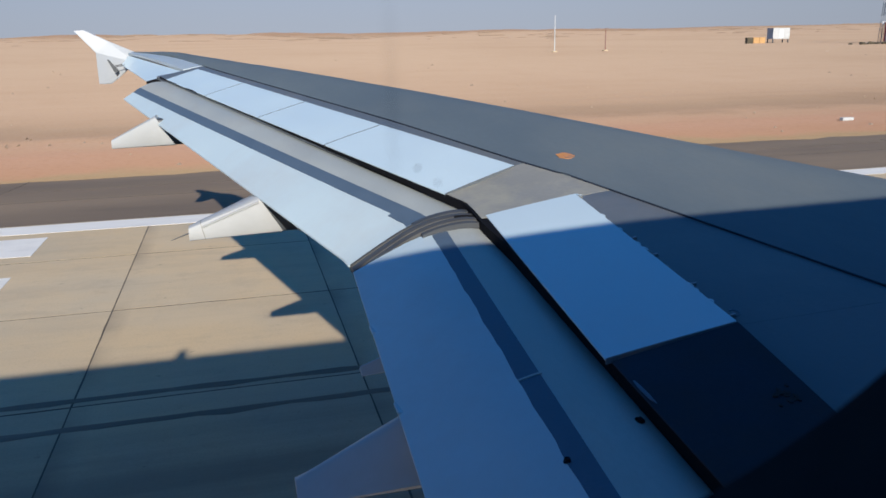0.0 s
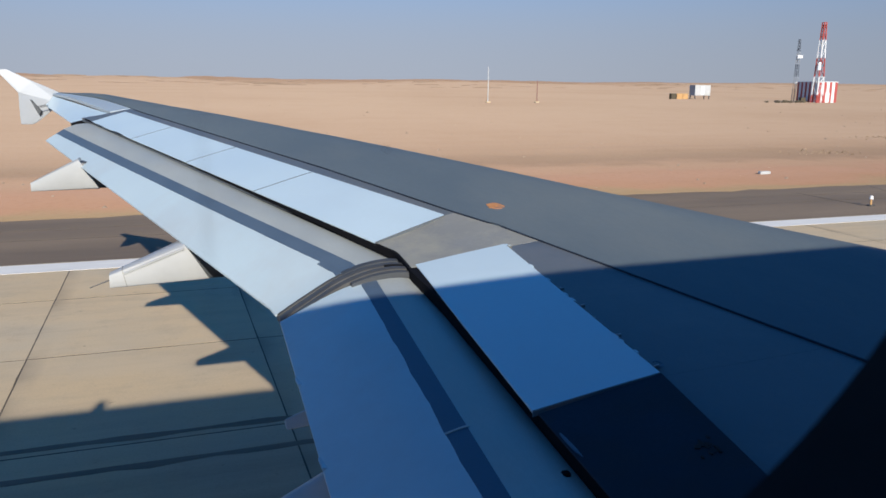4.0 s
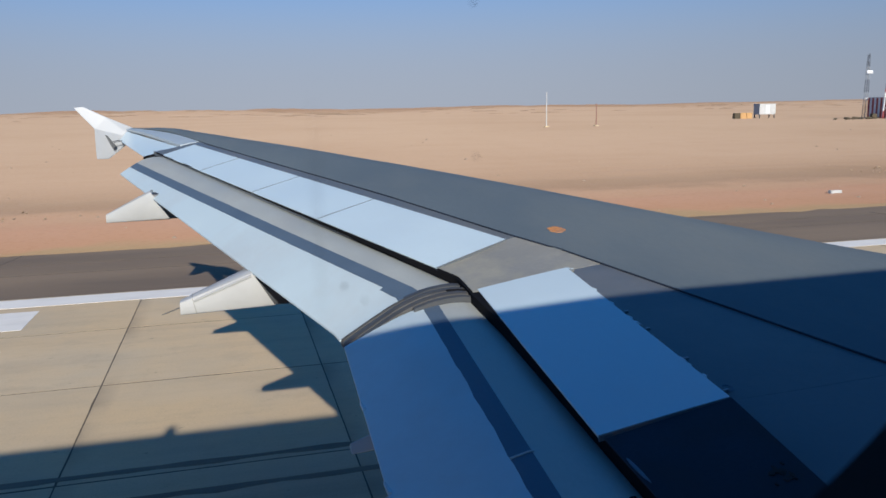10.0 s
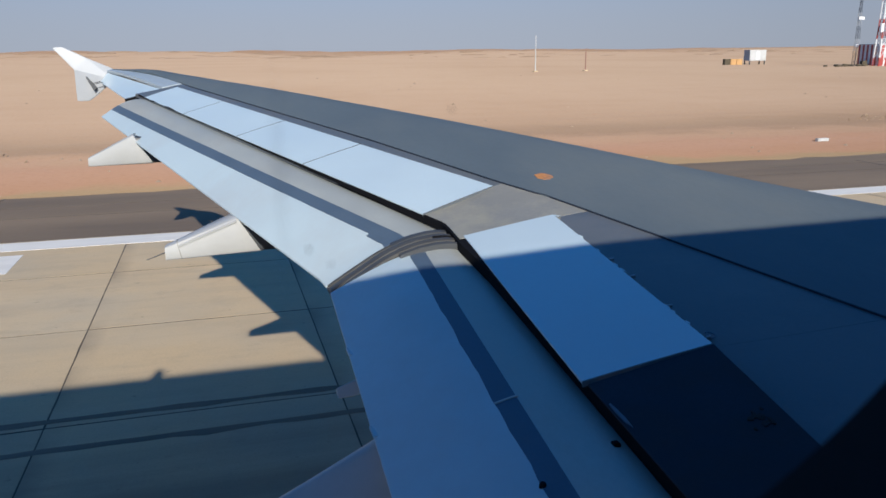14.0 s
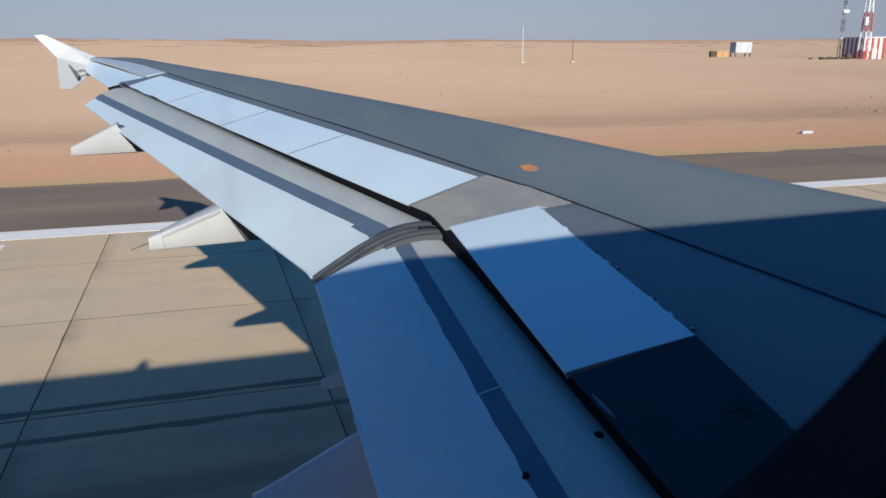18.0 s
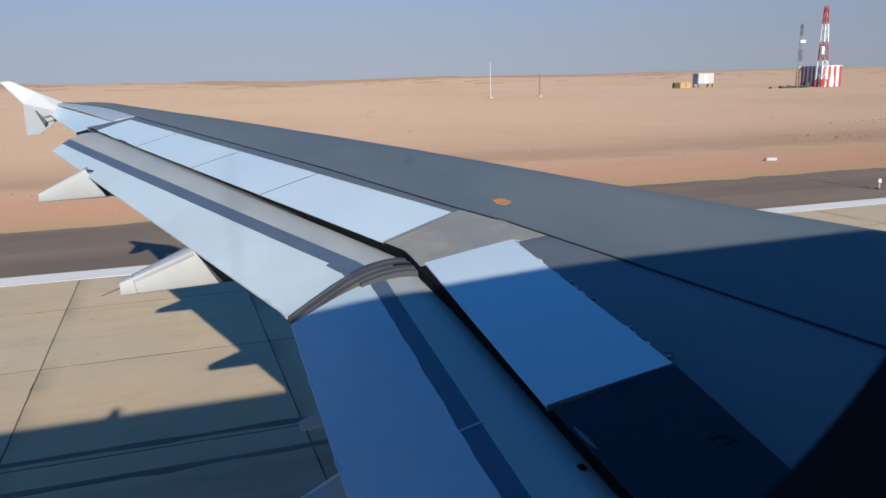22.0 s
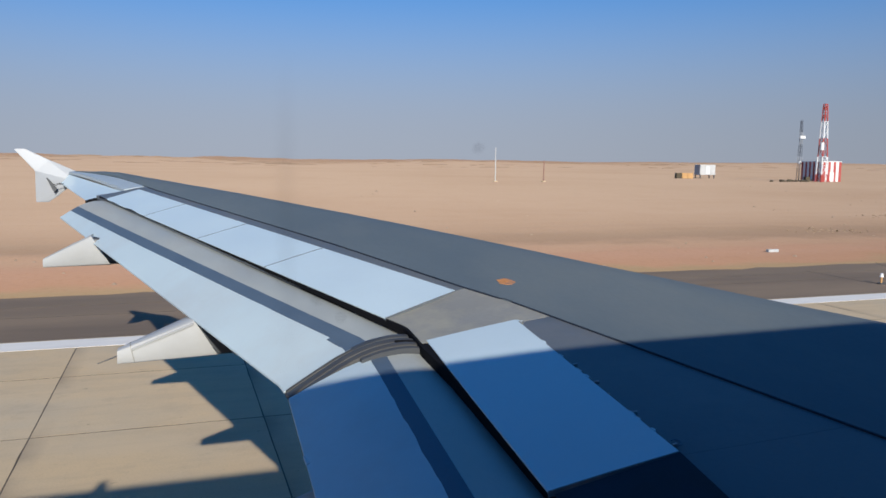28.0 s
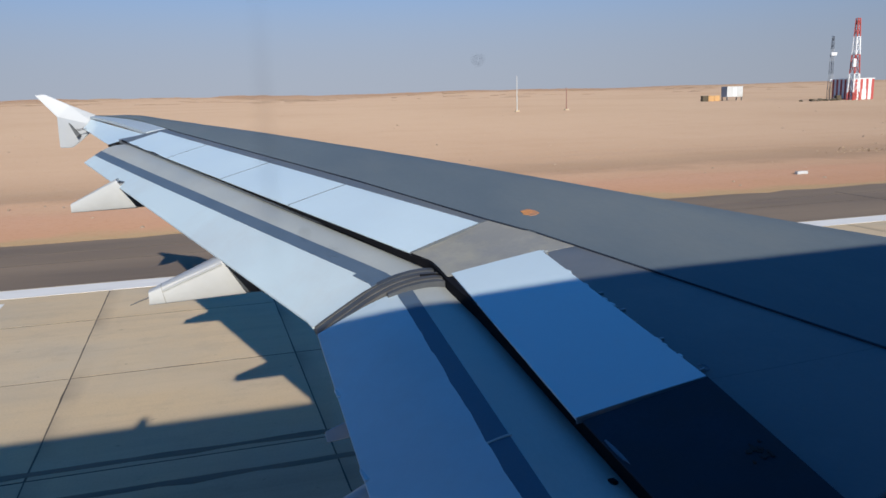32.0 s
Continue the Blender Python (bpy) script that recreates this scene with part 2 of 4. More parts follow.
M_CLEAN = mat("white_signal_paint", (0.8, 0.8, 0.79), 0.6, 0.0, 0.04, 1.0, 20, 0.02)
M_YEL = mat("yellow_orange_paint", (0.56, 0.33, 0.13), 0.6, 0.0, 0.08, 1.0, 20, 0.02)
M_RUBBER = mat("tyre_rubber_film", (0.215, 0.172, 0.130), 0.85, 0.0, 0.3, 1.2, 30, 0.05, (0.30, 0.24, 0.17), 0.9, (0.12, 1, 1), spec=0.2)
M_JOINT = mat("joint_sealant", (0.11, 0.086, 0.058), 0.8, 0.0, 0.2, 2.0, 40, 0.1)
M_MARK = mat("white_road_paint", (0.86, 0.83, 0.76), 0.7, 0.0, 0.05, 2.0, 40, 0.15, (0.45, 0.43, 0.40), 0.35, (0.3, 1, 1))
M_ASPH = mat("shoulder_asphalt", (0.235, 0.174, 0.114), 0.9, 0.0, 0.20, 0.35, 30, 0.3, (0.11, 0.085, 0.065), 0.6, (0.22, 1, 1))


def sand_material():
    """Desert soil: pale sand with reddish and brown bands of disturbed earth along the runway strip."""
    m = bpy.data.materials.new("desert_sand")
    m.use_nodes = True
    n, l = m.node_tree.nodes, m.node_tree.links
    b = n["Principled BSDF"]
    b.inputs["Roughness"].default_value = 0.95
    b.inputs["Diffuse Roughness"].default_value = 1.0
    b.inputs["Specular IOR Level"].default_value = 0.1
    tc, mp = n.new("ShaderNodeTexCoord"), n.new("ShaderNodeMapping")
    mp.inputs["Scale"].default_value = (0.7, 0.55, 1)
    l.new(tc.outputs["Object"], mp.inputs["Vector"])

    def tex(s, d=6.0):
        t = n.new("ShaderNodeTexNoise")
        t.inputs["Scale"].default_value, t.inputs["Detail"].default_value = s, d
        l.new(mp.outputs["Vector"], t.inputs["Vector"])
        return t

    wide, near, grain = tex(0.03), tex(0.35), tex(6.0, 3)
    sep = n.new("ShaderNodeSeparateXYZ")
    l.new(tc.outputs["Object"], sep.inputs[0])
    ab = n.new("ShaderNodeMath")
    ab.operation = "ABSOLUTE"
    l.new(sep.outputs[1], ab.inputs[0])
    wob = n.new("ShaderNodeMath")
    wob.operation = "MULTIPLY_ADD"
    wob.inputs[1].default_value = 9.0
    l.new(near.outputs["Fac"], wob.inputs[0])
    l.new(ab.outputs[0], wob.inputs[2])
    rng = n.new("ShaderNodeMapRange")
    rng.inputs[1].default_value, rng.inputs[2].default_value = 30.0, 130.0
    l.new(wob.outputs[0], rng.inputs[0])
    cr = n.new("ShaderNodeValToRGB")
    e = cr.color_ramp.elements
    e[0].position, e[0].color = 0.0, (0.246, 0.168, 0.099, 1)
    e[1].position, e[1].color = 1.0, (0.357, 0.261, 0.180, 1)
    for at, c in ((0.060, (0.265, 0.191, 0.111)), (0.078, (0.308, 0.184, 0.115)), (0.125, (0.317, 0.196, 0.132)), (0.165, (0.313, 0.212, 0.141)), (0.195, (0.251, 0.175, 0.119)), (0.225, (0.265, 0.187, 0.126)), (0.27, (0.313, 0.221, 0.150)), (0.36, (0.346, 0.248, 0.170))):
        k = e.new(at)
        k.color = (*c, 1)
    l.new(rng.outputs[0], cr.inputs[0])

    def mul(fac_socket, lo, hi, col, tint):
        r = n.new("ShaderNodeMapRange")
        r.inputs[1].default_value, r.inputs[2].default_value, r.inputs[3].default_value, r.inputs[4].default_value = lo, hi, 0, 1
        l.new(fac_socket, r.inputs[0])
        x = n.new("ShaderNodeMix")
        x.data_type, x.blend_type = "RGBA", "MULTIPLY"
        l.new(r.outputs[0], x.inputs[0])
        l.new(col, x.inputs[6])
        x.inputs[7].default_value = (*tint, 1)
        return x.outputs[2]

    c = mul(ab.outputs[0], 900.0, 2200.0, cr.outputs[0], (0.74, 0.68, 0.64))
    c = mul(wide.outputs["Fac"], 0.45, 0.75, c, (0.89, 0.86, 0.83))
    c = mul(near.outputs["Fac"], 0.50, 0.80, c, (0.95, 0.93, 0.91))
    c = mul(grain.outputs["Fac"], 0.5, 0.7, c, (0.93, 0.92, 0.90))
    # long scrapes of graded earth and old wheel tracks along the strip
    ms, ts = n.new("ShaderNodeMapping"), n.new("ShaderNodeTexNoise")
    ms.inputs["Scale"].default_value = (0.035, 1.0, 1.0)
    l.new(tc.outputs["Object"], ms.inputs["Vector"])
    l.new(ms.outputs["Vector"], ts.inputs["Vector"])
    ts.inputs["Scale"].default_value, ts.inputs["Detail"].default_value = 0.4, 3.0
    c = mul(ts.outputs["Fac"], 0.50, 0.72, c, (0.97, 0.96, 0.95))
    c = mul(ts.outputs["Fac"], 0.46, 0.32, c, (1.01, 1.02, 1.03))
    l.new(c, b.inputs["Base Color"])
    bp = n.new("ShaderNodeBump")
    bp.inputs["Strength"].default_value, bp.inputs["Distance"].default_value = 0.4, 0.05
    l.new(grain.outputs["Fac"], bp.inputs["Height"])
    l.new(bp.outputs["Normal"], b.inputs["Normal"])
    return m


M_SAND = sand_material()


# ---- mesh helpers ----
def mesh_of(name, verts, faces, material, parent=None, label="", smooth=False):
    me = bpy.data.meshes.new(name)
    me.from_pydata([tuple(v) for v in verts], [], faces)
    me.validate()
    bm = bmesh.new()
    bm.from_mesh(me)
    bmesh.ops.recalc_face_normals(bm, faces=bm.faces)
    bm.to_mesh(me)
    bm.free()
    if smooth:
        for p in me.polygons:
            p.use_smooth = True
        me.set_sharp_from_angle(angle=radians(35))
    me.materials.append(material)
    ob = new(name, me)
    if parent:
        ob.parent = parent
    if label:
        ob["label"] = label
    return ob


def patch(name, us, vs, fn, thick, material, parent=None, label="", smooth=True):
    """A curved plate: fn(u, v) is its upper side, thick its depth straight down (a number or a function of u, v)."""
    nu, nv = len(us), len(vs)
    top = [Vector(fn(u, v)) for u in us for v in vs]
    low = [p - Vector((0, 0, thick(u, v) if callable(thick) else thick)) for p, (u, v) in zip(top, [(u, v) for u in us for v in vs])]
    k, faces = nu * nv, []
    for i in range(nu - 1):
        for j in range(nv - 1):
            a, b, c, d = i * nv + j, (i + 1) * nv + j, (i + 1) * nv + j + 1, i * nv + j + 1
            faces += [(a, b, c, d), (a + k, d + k, c + k, b + k)]
    rim = [i * nv for i in range(nu)] + [(nu - 1) * nv + j for j in range(1, nv)] + [i * nv + nv - 1 for i in range(nu - 2, -1, -1)] + [j for j in range(nv - 2, 0, -1)]
    for a, b in zip(rim, rim[1:] + rim[:1]):
        faces.append((a, b, b + k, a + k))
    return mesh_of(name, top + low, faces, material, parent, label, smooth)


def loft(name, rings, material, parent=None, label="", smooth=True, caps=True):
    """A body through rings of equally many points."""
    n = len(rings[0])
    verts = [v for r in rings for v in r]
    faces = [(i * n + j, i * n + (j + 1) % n, (i + 1) * n + (j + 1) % n, (i + 1) * n + j) for i in range(len(rings) - 1) for j in range(n)]
    if caps:
        faces += [tuple(range(n)), tuple(range((len(rings) - 1) * n, len(rings) * n))]
    return mesh_of(name, verts, faces, material, parent, label, smooth)


def box(name, lo, hi, material, parent=None, label="", bevel=0.0):
    bm = bmesh.new()
    bmesh.ops.create_cube(bm, size=1.0)
    lo, hi = Vector(lo), Vector(hi)
    for v in bm.verts:
        v.co = Vector(((v.co.x + 0.5) * (hi.x - lo.x) + lo.x, (v.co.y + 0.5) * (hi.y - lo.y) + lo.y, (v.co.z + 0.5) * (hi.z - lo.z) + lo.z))
    if bevel:
        bmesh.ops.bevel(bm, geom=bm.edges[:], offset=bevel, segments=2, affect="EDGES")
    me = bpy.data.meshes.new(name)
    bm.to_mesh(me)
    bm.free()
    me.materials.append(material)
    ob = new(name, me)
    if parent:
        ob.parent = parent
    if label:
        ob["label"] = label
    return ob


def rod(name, a, b, r, material, parent=None, label="", sides=10, r2=None):
    a, b = Vector(a), Vector(b)
    q = (b - a).to_track_quat("Z", "Y").to_matrix()
    r2 = r if r2 is None else r2
    rings = [[p + q @ Vector((math.cos(t) * s, math.sin(t) * s, 0)) for t in [2 * math.pi * i / sides for i in range(sides)]] for p, s in ((a, r), (b, r2))]
    return loft(name, rings, material, parent, label)


def steps(a, b, n):
    return [a + (b - a) * i / n for i in range(n + 1)]


def empty(name, label, category, group="", at=(0, 0, 0)):
    ob = new(name)
    ob.location = at
    ob.empty_display_size = 0.2
    return tagged(ob, label, category, group)


# ---- ground ----
def land_height(x, y):
    d = abs(y)
    z = -0.06
    if d > 42:
        z += 1.3 * min(1.0, (d - 42) / 108.0) ** 1.3
    if 33 < d < 140:
        rough = min(1, (d - 33) / 3) * min(1, (140 - d) / 60)
        z += rough * (0.10 * noise.noise(Vector((x * 0.16, d * 0.42, 5.0))) + 0.05 * noise.noise(Vector((x * 0.5, d * 1.1, 8.0))))
    if d > 150:
        z += (min(d, 4200) - 150) * 0.0046 + 1.5 * noise.noise(Vector((x * 0.004, d * 0.006, 3.0))) * min(1, (d - 150) / 300)
    if d > 700:
        z += 13.0 * noise.noise(Vector((x * 0.0035, d * 0.001, 9.0))) * min(1, (d - 700) / 900)
        z += 3.2 * abs(noise.noise(Vector((x * 0.016, d * 0.004, 4.0)))) * min(1, (d - 700) / 500)
    return z


def build_land():
    ys = [0, 15, 29.5, 31, 32, 33] + steps(34, 62, 28) + steps(64, 100, 18) + [104, 110, 120, 132, 145, 170, 200, 240, 300, 380, 480, 620, 800, 1000, 1250, 1500, 1800, 2100, 2400, 2700, 3000, 3400, 3900]
    back = [0, 15, 29.5, 31, 33, 36, 40, 48, 62, 85, 120, 170, 240, 380, 620, 1000, 1500, 2100, 3000, 3900]
    ys = [-y for y in back[:0:-1]] + ys
    xs = steps(-48, 96, 72) + steps(100, 240, 28) + [-60, -80, -110, -150, -210, -280, -360, -450, -560, -700, -860, -1050, -1280, -1550, -1850, -2200, -2600, -3100, 260, 300, 360] + steps(400, 3100, 72)
    xs = sorted(set(xs))
    verts = [(x, y, land_height(x, y)) for x in xs for y in ys]
    n = len(ys)
    faces = [(i * n + j, (i + 1) * n + j, (i + 1) * n + j + 1, i * n + j + 1) for i in range(len(xs) - 1) for j in range(n - 1)]
    ob = mesh_of("ground", verts, faces, M_SAND, smooth=True)
    return tagged(ob, "pale desert sand plain with reddish earth beside the runway", "desert", kind="structure")


build_land()
JX, JY, SX, SY = -7.54, 15.84, 3.82, 3.90
runway = box("runway", (-400, -23.58, -0.30), (600, 23.58, -0.003), M_JOINT)
tagged(runway, "tan concrete runway of jointed slabs with dark sealant lines", "runway", kind="structure")
shoulder = box("runway_shoulder", (-400, 23.59, -0.30), (600, 31.1, -0.012), M_ASPH)
tagged(shoulder, "dark brown asphalt runway shoulder beside the sand", "shoulder", kind="structure")
shoulder_far = box("runway_shoulder", (-400, -31.1, -0.30), (600, -23.59, -0.012), M_ASPH)
tagged(shoulder_far, "dark brown asphalt runway shoulder beside the sand", "shoulder", kind="structure")
edge_line = box("runway_edge_line", (-400, 22.58, -0.02), (600, 23.52, 0.006), M_MARK)
tagged(edge_line, "solid white painted runway edge line on concrete", "marking", kind="structure")


# ---- the airliner ----
def plane_z(y):
    return 3.313 + 0.08 * (y - 2.0) - 0.008 * max(0.0, y - 13.0) ** 2


def lerp(a, b, t):
    return a + (b - a) * t


def chord(y):
    return 1.45 - 0.45 * (y - 1.9) / 4.3 if y < 6.2 else 1.0 - 0.58 * (y - 6.2) / 10.7


def x_rear(y):
    return -0.03 + 0.037 * (y - 4.2) if y < 6.3 else 0.047 - 0.342 * (y - 6.42) if y > 6.42 else 0.047


def x_hinge(y):
    return 0.51 + 0.077 * (y - 4.2) if y < 6.4 else 0.53 - 0.368 * (y - 6.9) if y > 6.9 else lerp(0.679, 0.53, (y - 6.4) / 0.5)


def x_seam(y):
    ahead = 0.085 * min(1.0, max(0.0, (y - 6.93) / 1.8))
    return 1.375 - 0.262 * (y - 4.17) if y < 6.55 else 0.59 + ahead - 0.373 * (y - 6.93) if y < 13.0 else min(-1.589 - 0.336 * (y - 13.0) + 0.06 * min(1.0, (y - 13.0) / 2.0), x_crest(y) - 0.03)


def x_crest(y):
    return 0.72 - 0.512 * (y - 9.24) + max(0.0, y - 14.5) * 0.10


def x_lead(y):
    return x_crest(y) + 0.42 + 0.55 * max(0, (16.9 - y)) / 15


def skin_z(x, y):
    """Height of the wing's upper skin."""
    c, p = chord(y), plane_z(y)
    knots = [(x_rear(y), -0.10), (x_hinge(y), 0.0), (x_seam(y), 0.02), (x_crest(y), 0.055 + 0.042 / c * math.exp(-(((y - 15.2) / 1.1) ** 2)) + 0.065 * math.sin(math.pi * min(1, max(0, (y - 5.8) / 10.4))) / c), (x_lead(y), -0.30)]
    if x <= knots[0][0]:
        return p - 0.10
    for (xa, za), (xb, zb) in zip(knots, knots[1:]):
        if x <= xb or xb == knots[-1][0]:
            t = min(1.0, (x - xa) / max(1e-6, xb - xa))
            if xb == knots[-1][0]:
                return p + za * c + (zb - za) * c * t**2.2
            return p + lerp(za, zb, t) * (1 if xb <= x_seam(y) + 1e-6 else lerp(1, c, t))
    return p


airliner = empty("airliner", "white and grey narrow-body airliner standing on the runway with flaps lowered", "aircraft")

SPANS = [1.6, 2.4, 3.2, 4.0, 4.8, 5.5, 6.1, 6.3, 6.6, 7.0, 7.7, 8.5, 9.3, 10.2, 11.1, 12.0, 12.8, 13.4, 14.2, 15.0, 15.7, 16.3, 16.7, 16.93]


def wing_depth(y):
    return 0.15 + 0.40 * chord(y) ** 1.4


def box_point(y, t):
    x = lerp(x_seam(y) + 0.006, x_lead(y), t)
    return (x, y, skin_z(x, y))


wing_box = patch("wing_box", SPANS, [0, 0.15, 0.3, 0.45, 0.58, 0.68, 0.76, 0.83, 0.88, 0.92, 0.95, 0.975, 0.99, 1.0], box_point, lambda y, t: wing_depth(y) * (1 - 0.75 * t**4), M_BOX, airliner, "blue-grey painted wing box skin")


def aft_point(y, t):
    x = lerp(x_rear(y) + 0.004, x_seam(y) - 0.006, t)
    return (x, y, skin_z(x, y) - 0.004 - 0.010 * math.sin(math.pi * min(1.0, t / 0.95)))


for lo, hi, m, name, label in ((1.6, 4.2035, M_AFT, "inboard_panel", ""), (4.205, 6.06, M_AFT, "trailing_panel", ""), (6.065, 6.87, M_WORN, "kink_panel", "worn tan-stained grey panel"), (6.875, 13.2, M_AFT, "trailing_panel", ""), (13.205, 13.41, M_AFT, "trailing_panel", "")):
    ys = sorted({lo, hi, *[y for y in SPANS if lo < y < hi], *[y for y in steps(6.1, 6.9, 16) if lo < y < hi]})
    patch(name, ys, [0.16 if lo < 6.0 else 0.0, 0.25, 0.4, 0.6, 0.8, 1.0], aft_point, lambda y, t: 0.05 + wing_depth(y) * 0.8 * t, m, airliner, label)


def walkway_point(y, t):
    x = lerp(x_rear(y), x_hinge(y) - 0.063 * (4.2 - y), t)
    return (x, y, skin_z(x, y) + 0.004)


patch("inboard_walkway_panel", [1.7, 2.5, 3.3, 4.195], steps(0, 1, 4), walkway_point, 0.006, M_DARK, airliner, "black coated inboard walkway panel")


patch("tip_panel", steps(13.42, 16.9, 6), steps(0, 1, 4), lambda y, t: (lerp(-1.985 - 0.314 * (y - 13.42), x_seam(y) - 0.006, t), y, skin_z(lerp(-1.985 - 0.314 * (y - 13.42), x_seam(y) - 0.006, t), y)), lambda y, t: 0.04 + wing_depth(y) * 0.5 * t, M_TIP, airliner)


# dark sealant seam between wing box and trailing panels
def seam_point(y, t):
    x = x_seam(y) + lerp(-0.0095, 0.0095, t) * (0.10 + 0.42 * chord(y)) * (1.0 + 0.55 * noise.noise(Vector((y * 5.0, t * 3.0, 6.0))))
    return (x, y, skin_z(x, y) + 0.003)


patch("seam_sealant", steps(1.6, 6.5, 90) + steps(6.55, 13.3, 60), [0, 1], seam_point, 0.008, M_SEAM, airliner, "black sealant seam")


# spoilers
def spoiler(y0, y1, skew, name="spoiler", label="", pull=0.0):
    """A spoiler panel from y0 to y1 along the hinge; pull draws its outer rear corner forward."""
    def fn(u, v):
        yf = lerp(y0, y1, u)
        yr = yf - skew
        xf, xr = x_hinge(yf), x_rear(yr) - 0.012 + pull * u
        return (lerp(xr, xf, v), lerp(yr, yf, v), lerp(plane_z(yr) - 0.10, plane_z(yf), v) + 0.003 + 0.002 * math.sin(math.pi * v))
    ob = patch(name, steps(0.0, 1.0, 6), [0, 0.25, 0.5, 0.75, 1.0], fn, lambda u, v: 0.010 + 0.012 * v, M_WHITE, airliner, label)
    if name == "spoiler":
        edge = lambda u, v: Vector(fn(0, v)) + Vector((0, lerp(-0.008, -0.001, u), 0.001))
        patch("edge_seal", [0, 1], [0, 0.25, 0.5, 0.75, 1.0], edge, 0.024, M_AFT, ob, "thin edge seal")
    return ob


spoiler(4.205, 6.085, -0.02, pull=0.052, label="white-grey inboard spoiler panel")
for a, b in ((6.87, 8.59), (8.604, 10.03), (10.044, 11.62), (11.634, 13.18)):
    spoiler(a, b, 0.24)


# flaps
NOSE = [(0.14, -0.26), (0.07, -0.20), (0.0, -0.17), (-0.07, -0.158), (-0.14, -0.158), (-0.21, -0.165), (-0.27, -0.175)]
TAIL = [(-0.27, -0.175), (-0.37, -0.205), (-0.48, -0.255), (-0.60, -0.325), (-0.70, -0.385), (-0.78, -0.435)]


def flap_scale(y):
    return 1.0 if y < 6.4 else 1.0 - 0.043 * (y - 6.4)


def flap_point(y, d, lift=0.0, droop=1.0):
    prof = NOSE + TAIL[1:]
    d = -min(0.78, max(-0.14, d))
    for (xa, za), (xb, zb) in zip(prof, prof[1:]):
        if xb - 1e-9 <= d <= xa + 1e-9:
            z = lerp(za, zb, (d - xa) / (xb - xa))
            break
    s = flap_scale(y)
    z = -0.165 + (z + 0.165) * (droop if z < -0.165 and d < -0.2 else 1.0)
    return (x_rear(y) + d * s, y, plane_z(y) + z * (0.15 + 0.85 * s) + lift)


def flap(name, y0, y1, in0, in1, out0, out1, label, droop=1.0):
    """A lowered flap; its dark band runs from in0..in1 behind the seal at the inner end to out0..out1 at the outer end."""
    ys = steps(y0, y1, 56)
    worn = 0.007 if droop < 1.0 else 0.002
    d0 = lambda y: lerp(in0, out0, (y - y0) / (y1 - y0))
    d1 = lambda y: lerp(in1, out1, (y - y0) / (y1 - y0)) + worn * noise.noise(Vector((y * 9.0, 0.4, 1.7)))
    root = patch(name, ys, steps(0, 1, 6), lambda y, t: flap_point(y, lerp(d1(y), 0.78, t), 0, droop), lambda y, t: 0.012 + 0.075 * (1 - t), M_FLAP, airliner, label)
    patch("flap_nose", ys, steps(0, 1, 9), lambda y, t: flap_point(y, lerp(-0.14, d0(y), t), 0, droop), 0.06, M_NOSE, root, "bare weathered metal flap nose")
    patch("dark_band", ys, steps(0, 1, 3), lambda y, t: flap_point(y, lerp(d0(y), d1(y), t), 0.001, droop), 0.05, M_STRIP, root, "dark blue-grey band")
    return root


inboard = flap("inboard_flap", 1.98, 6.10, 0.300, 0.378, 0.212, 0.305, "white lowered inboard wing flap", 0.80)
outboard = flap("outboard_flap", 6.36, 12.95, 0.26, 0.37, 0.475, 0.60, "white lowered outboard wing flap")
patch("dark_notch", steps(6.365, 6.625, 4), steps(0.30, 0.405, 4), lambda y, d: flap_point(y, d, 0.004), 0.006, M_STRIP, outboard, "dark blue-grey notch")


# black strip below the spoilers' rear edge: rubber lip and painted gap shade
def lip(ys):
    verts, faces = [], []
    for y in ys:
        low = flap_point(y, -0.01)[2] - plane_z(y) - 0.004
        rise = 0.0 if y < 6.5 else 0.014 + 0.032 * min(1.0, (y - 6.5) / 2.2) + 0.024 * noise.noise(Vector((y * 1.9, 3.1, 0.0))) * min(1.0, (y - 6.5) / 0.8)
        ahead = 0.060 * min(1.0, max(0.0, (y - 4.2) / 1.9)) * (1.0 - min(1.0, max(0.0, (y - 6.06) / 0.05)))
        inset = 0.030 * min(1.0, max(0.0, (6.0 - y) / 0.5))
        for dx, dz in ((0.012 + max(ahead, inset + 0.012), -0.103 + 0.06 * ahead), (-0.014 + inset, -0.106), (-0.010 + inset, low + rise - 0.3 * inset), (0.02 + inset, low - 0.3 * inset)):
            verts.append((x_rear(y) + dx, y, plane_z(y) + dz))
    for i in range(len(ys) - 1):
        for j in range(4):
            faces.append((i * 4 + j, i * 4 + (j + 1) % 4, (i + 1) * 4 + (j + 1) % 4, (i + 1) * 4 + j))
    faces += [(0, 1, 2, 3), tuple(4 * (len(ys) - 1) + j for j in range(4))]
    return mesh_of("rear_seal", verts, faces, M_SEAL, airliner, "black strip for the seal and the shade of the gap")


lip(steps(1.9, 5.4, 8) + steps(5.5, 6.0, 4) + [6.05, 6.075] + steps(6.1, 6.9, 16) + steps(7.0, 13.22, 70))

# curved seal tracks at the kink between the two flaps
def track(y0, y1, d0, d1, lift0, lift1, m):
    def fn(u, v):
        d = lerp(d0, d1, v)
        y = lerp(y0, y1, u)
        base = flap_point(6.3, d)
        return (base[0] + 0.01, y, base[2] + lerp(lift0, lift1, v) + 0.008 * math.sin(math.pi * u))
    return patch("flap_track_seal", steps(0, 1, 4), steps(0, 1, 10), fn, 0.035, m, airliner, "grey weathered metal seal track")


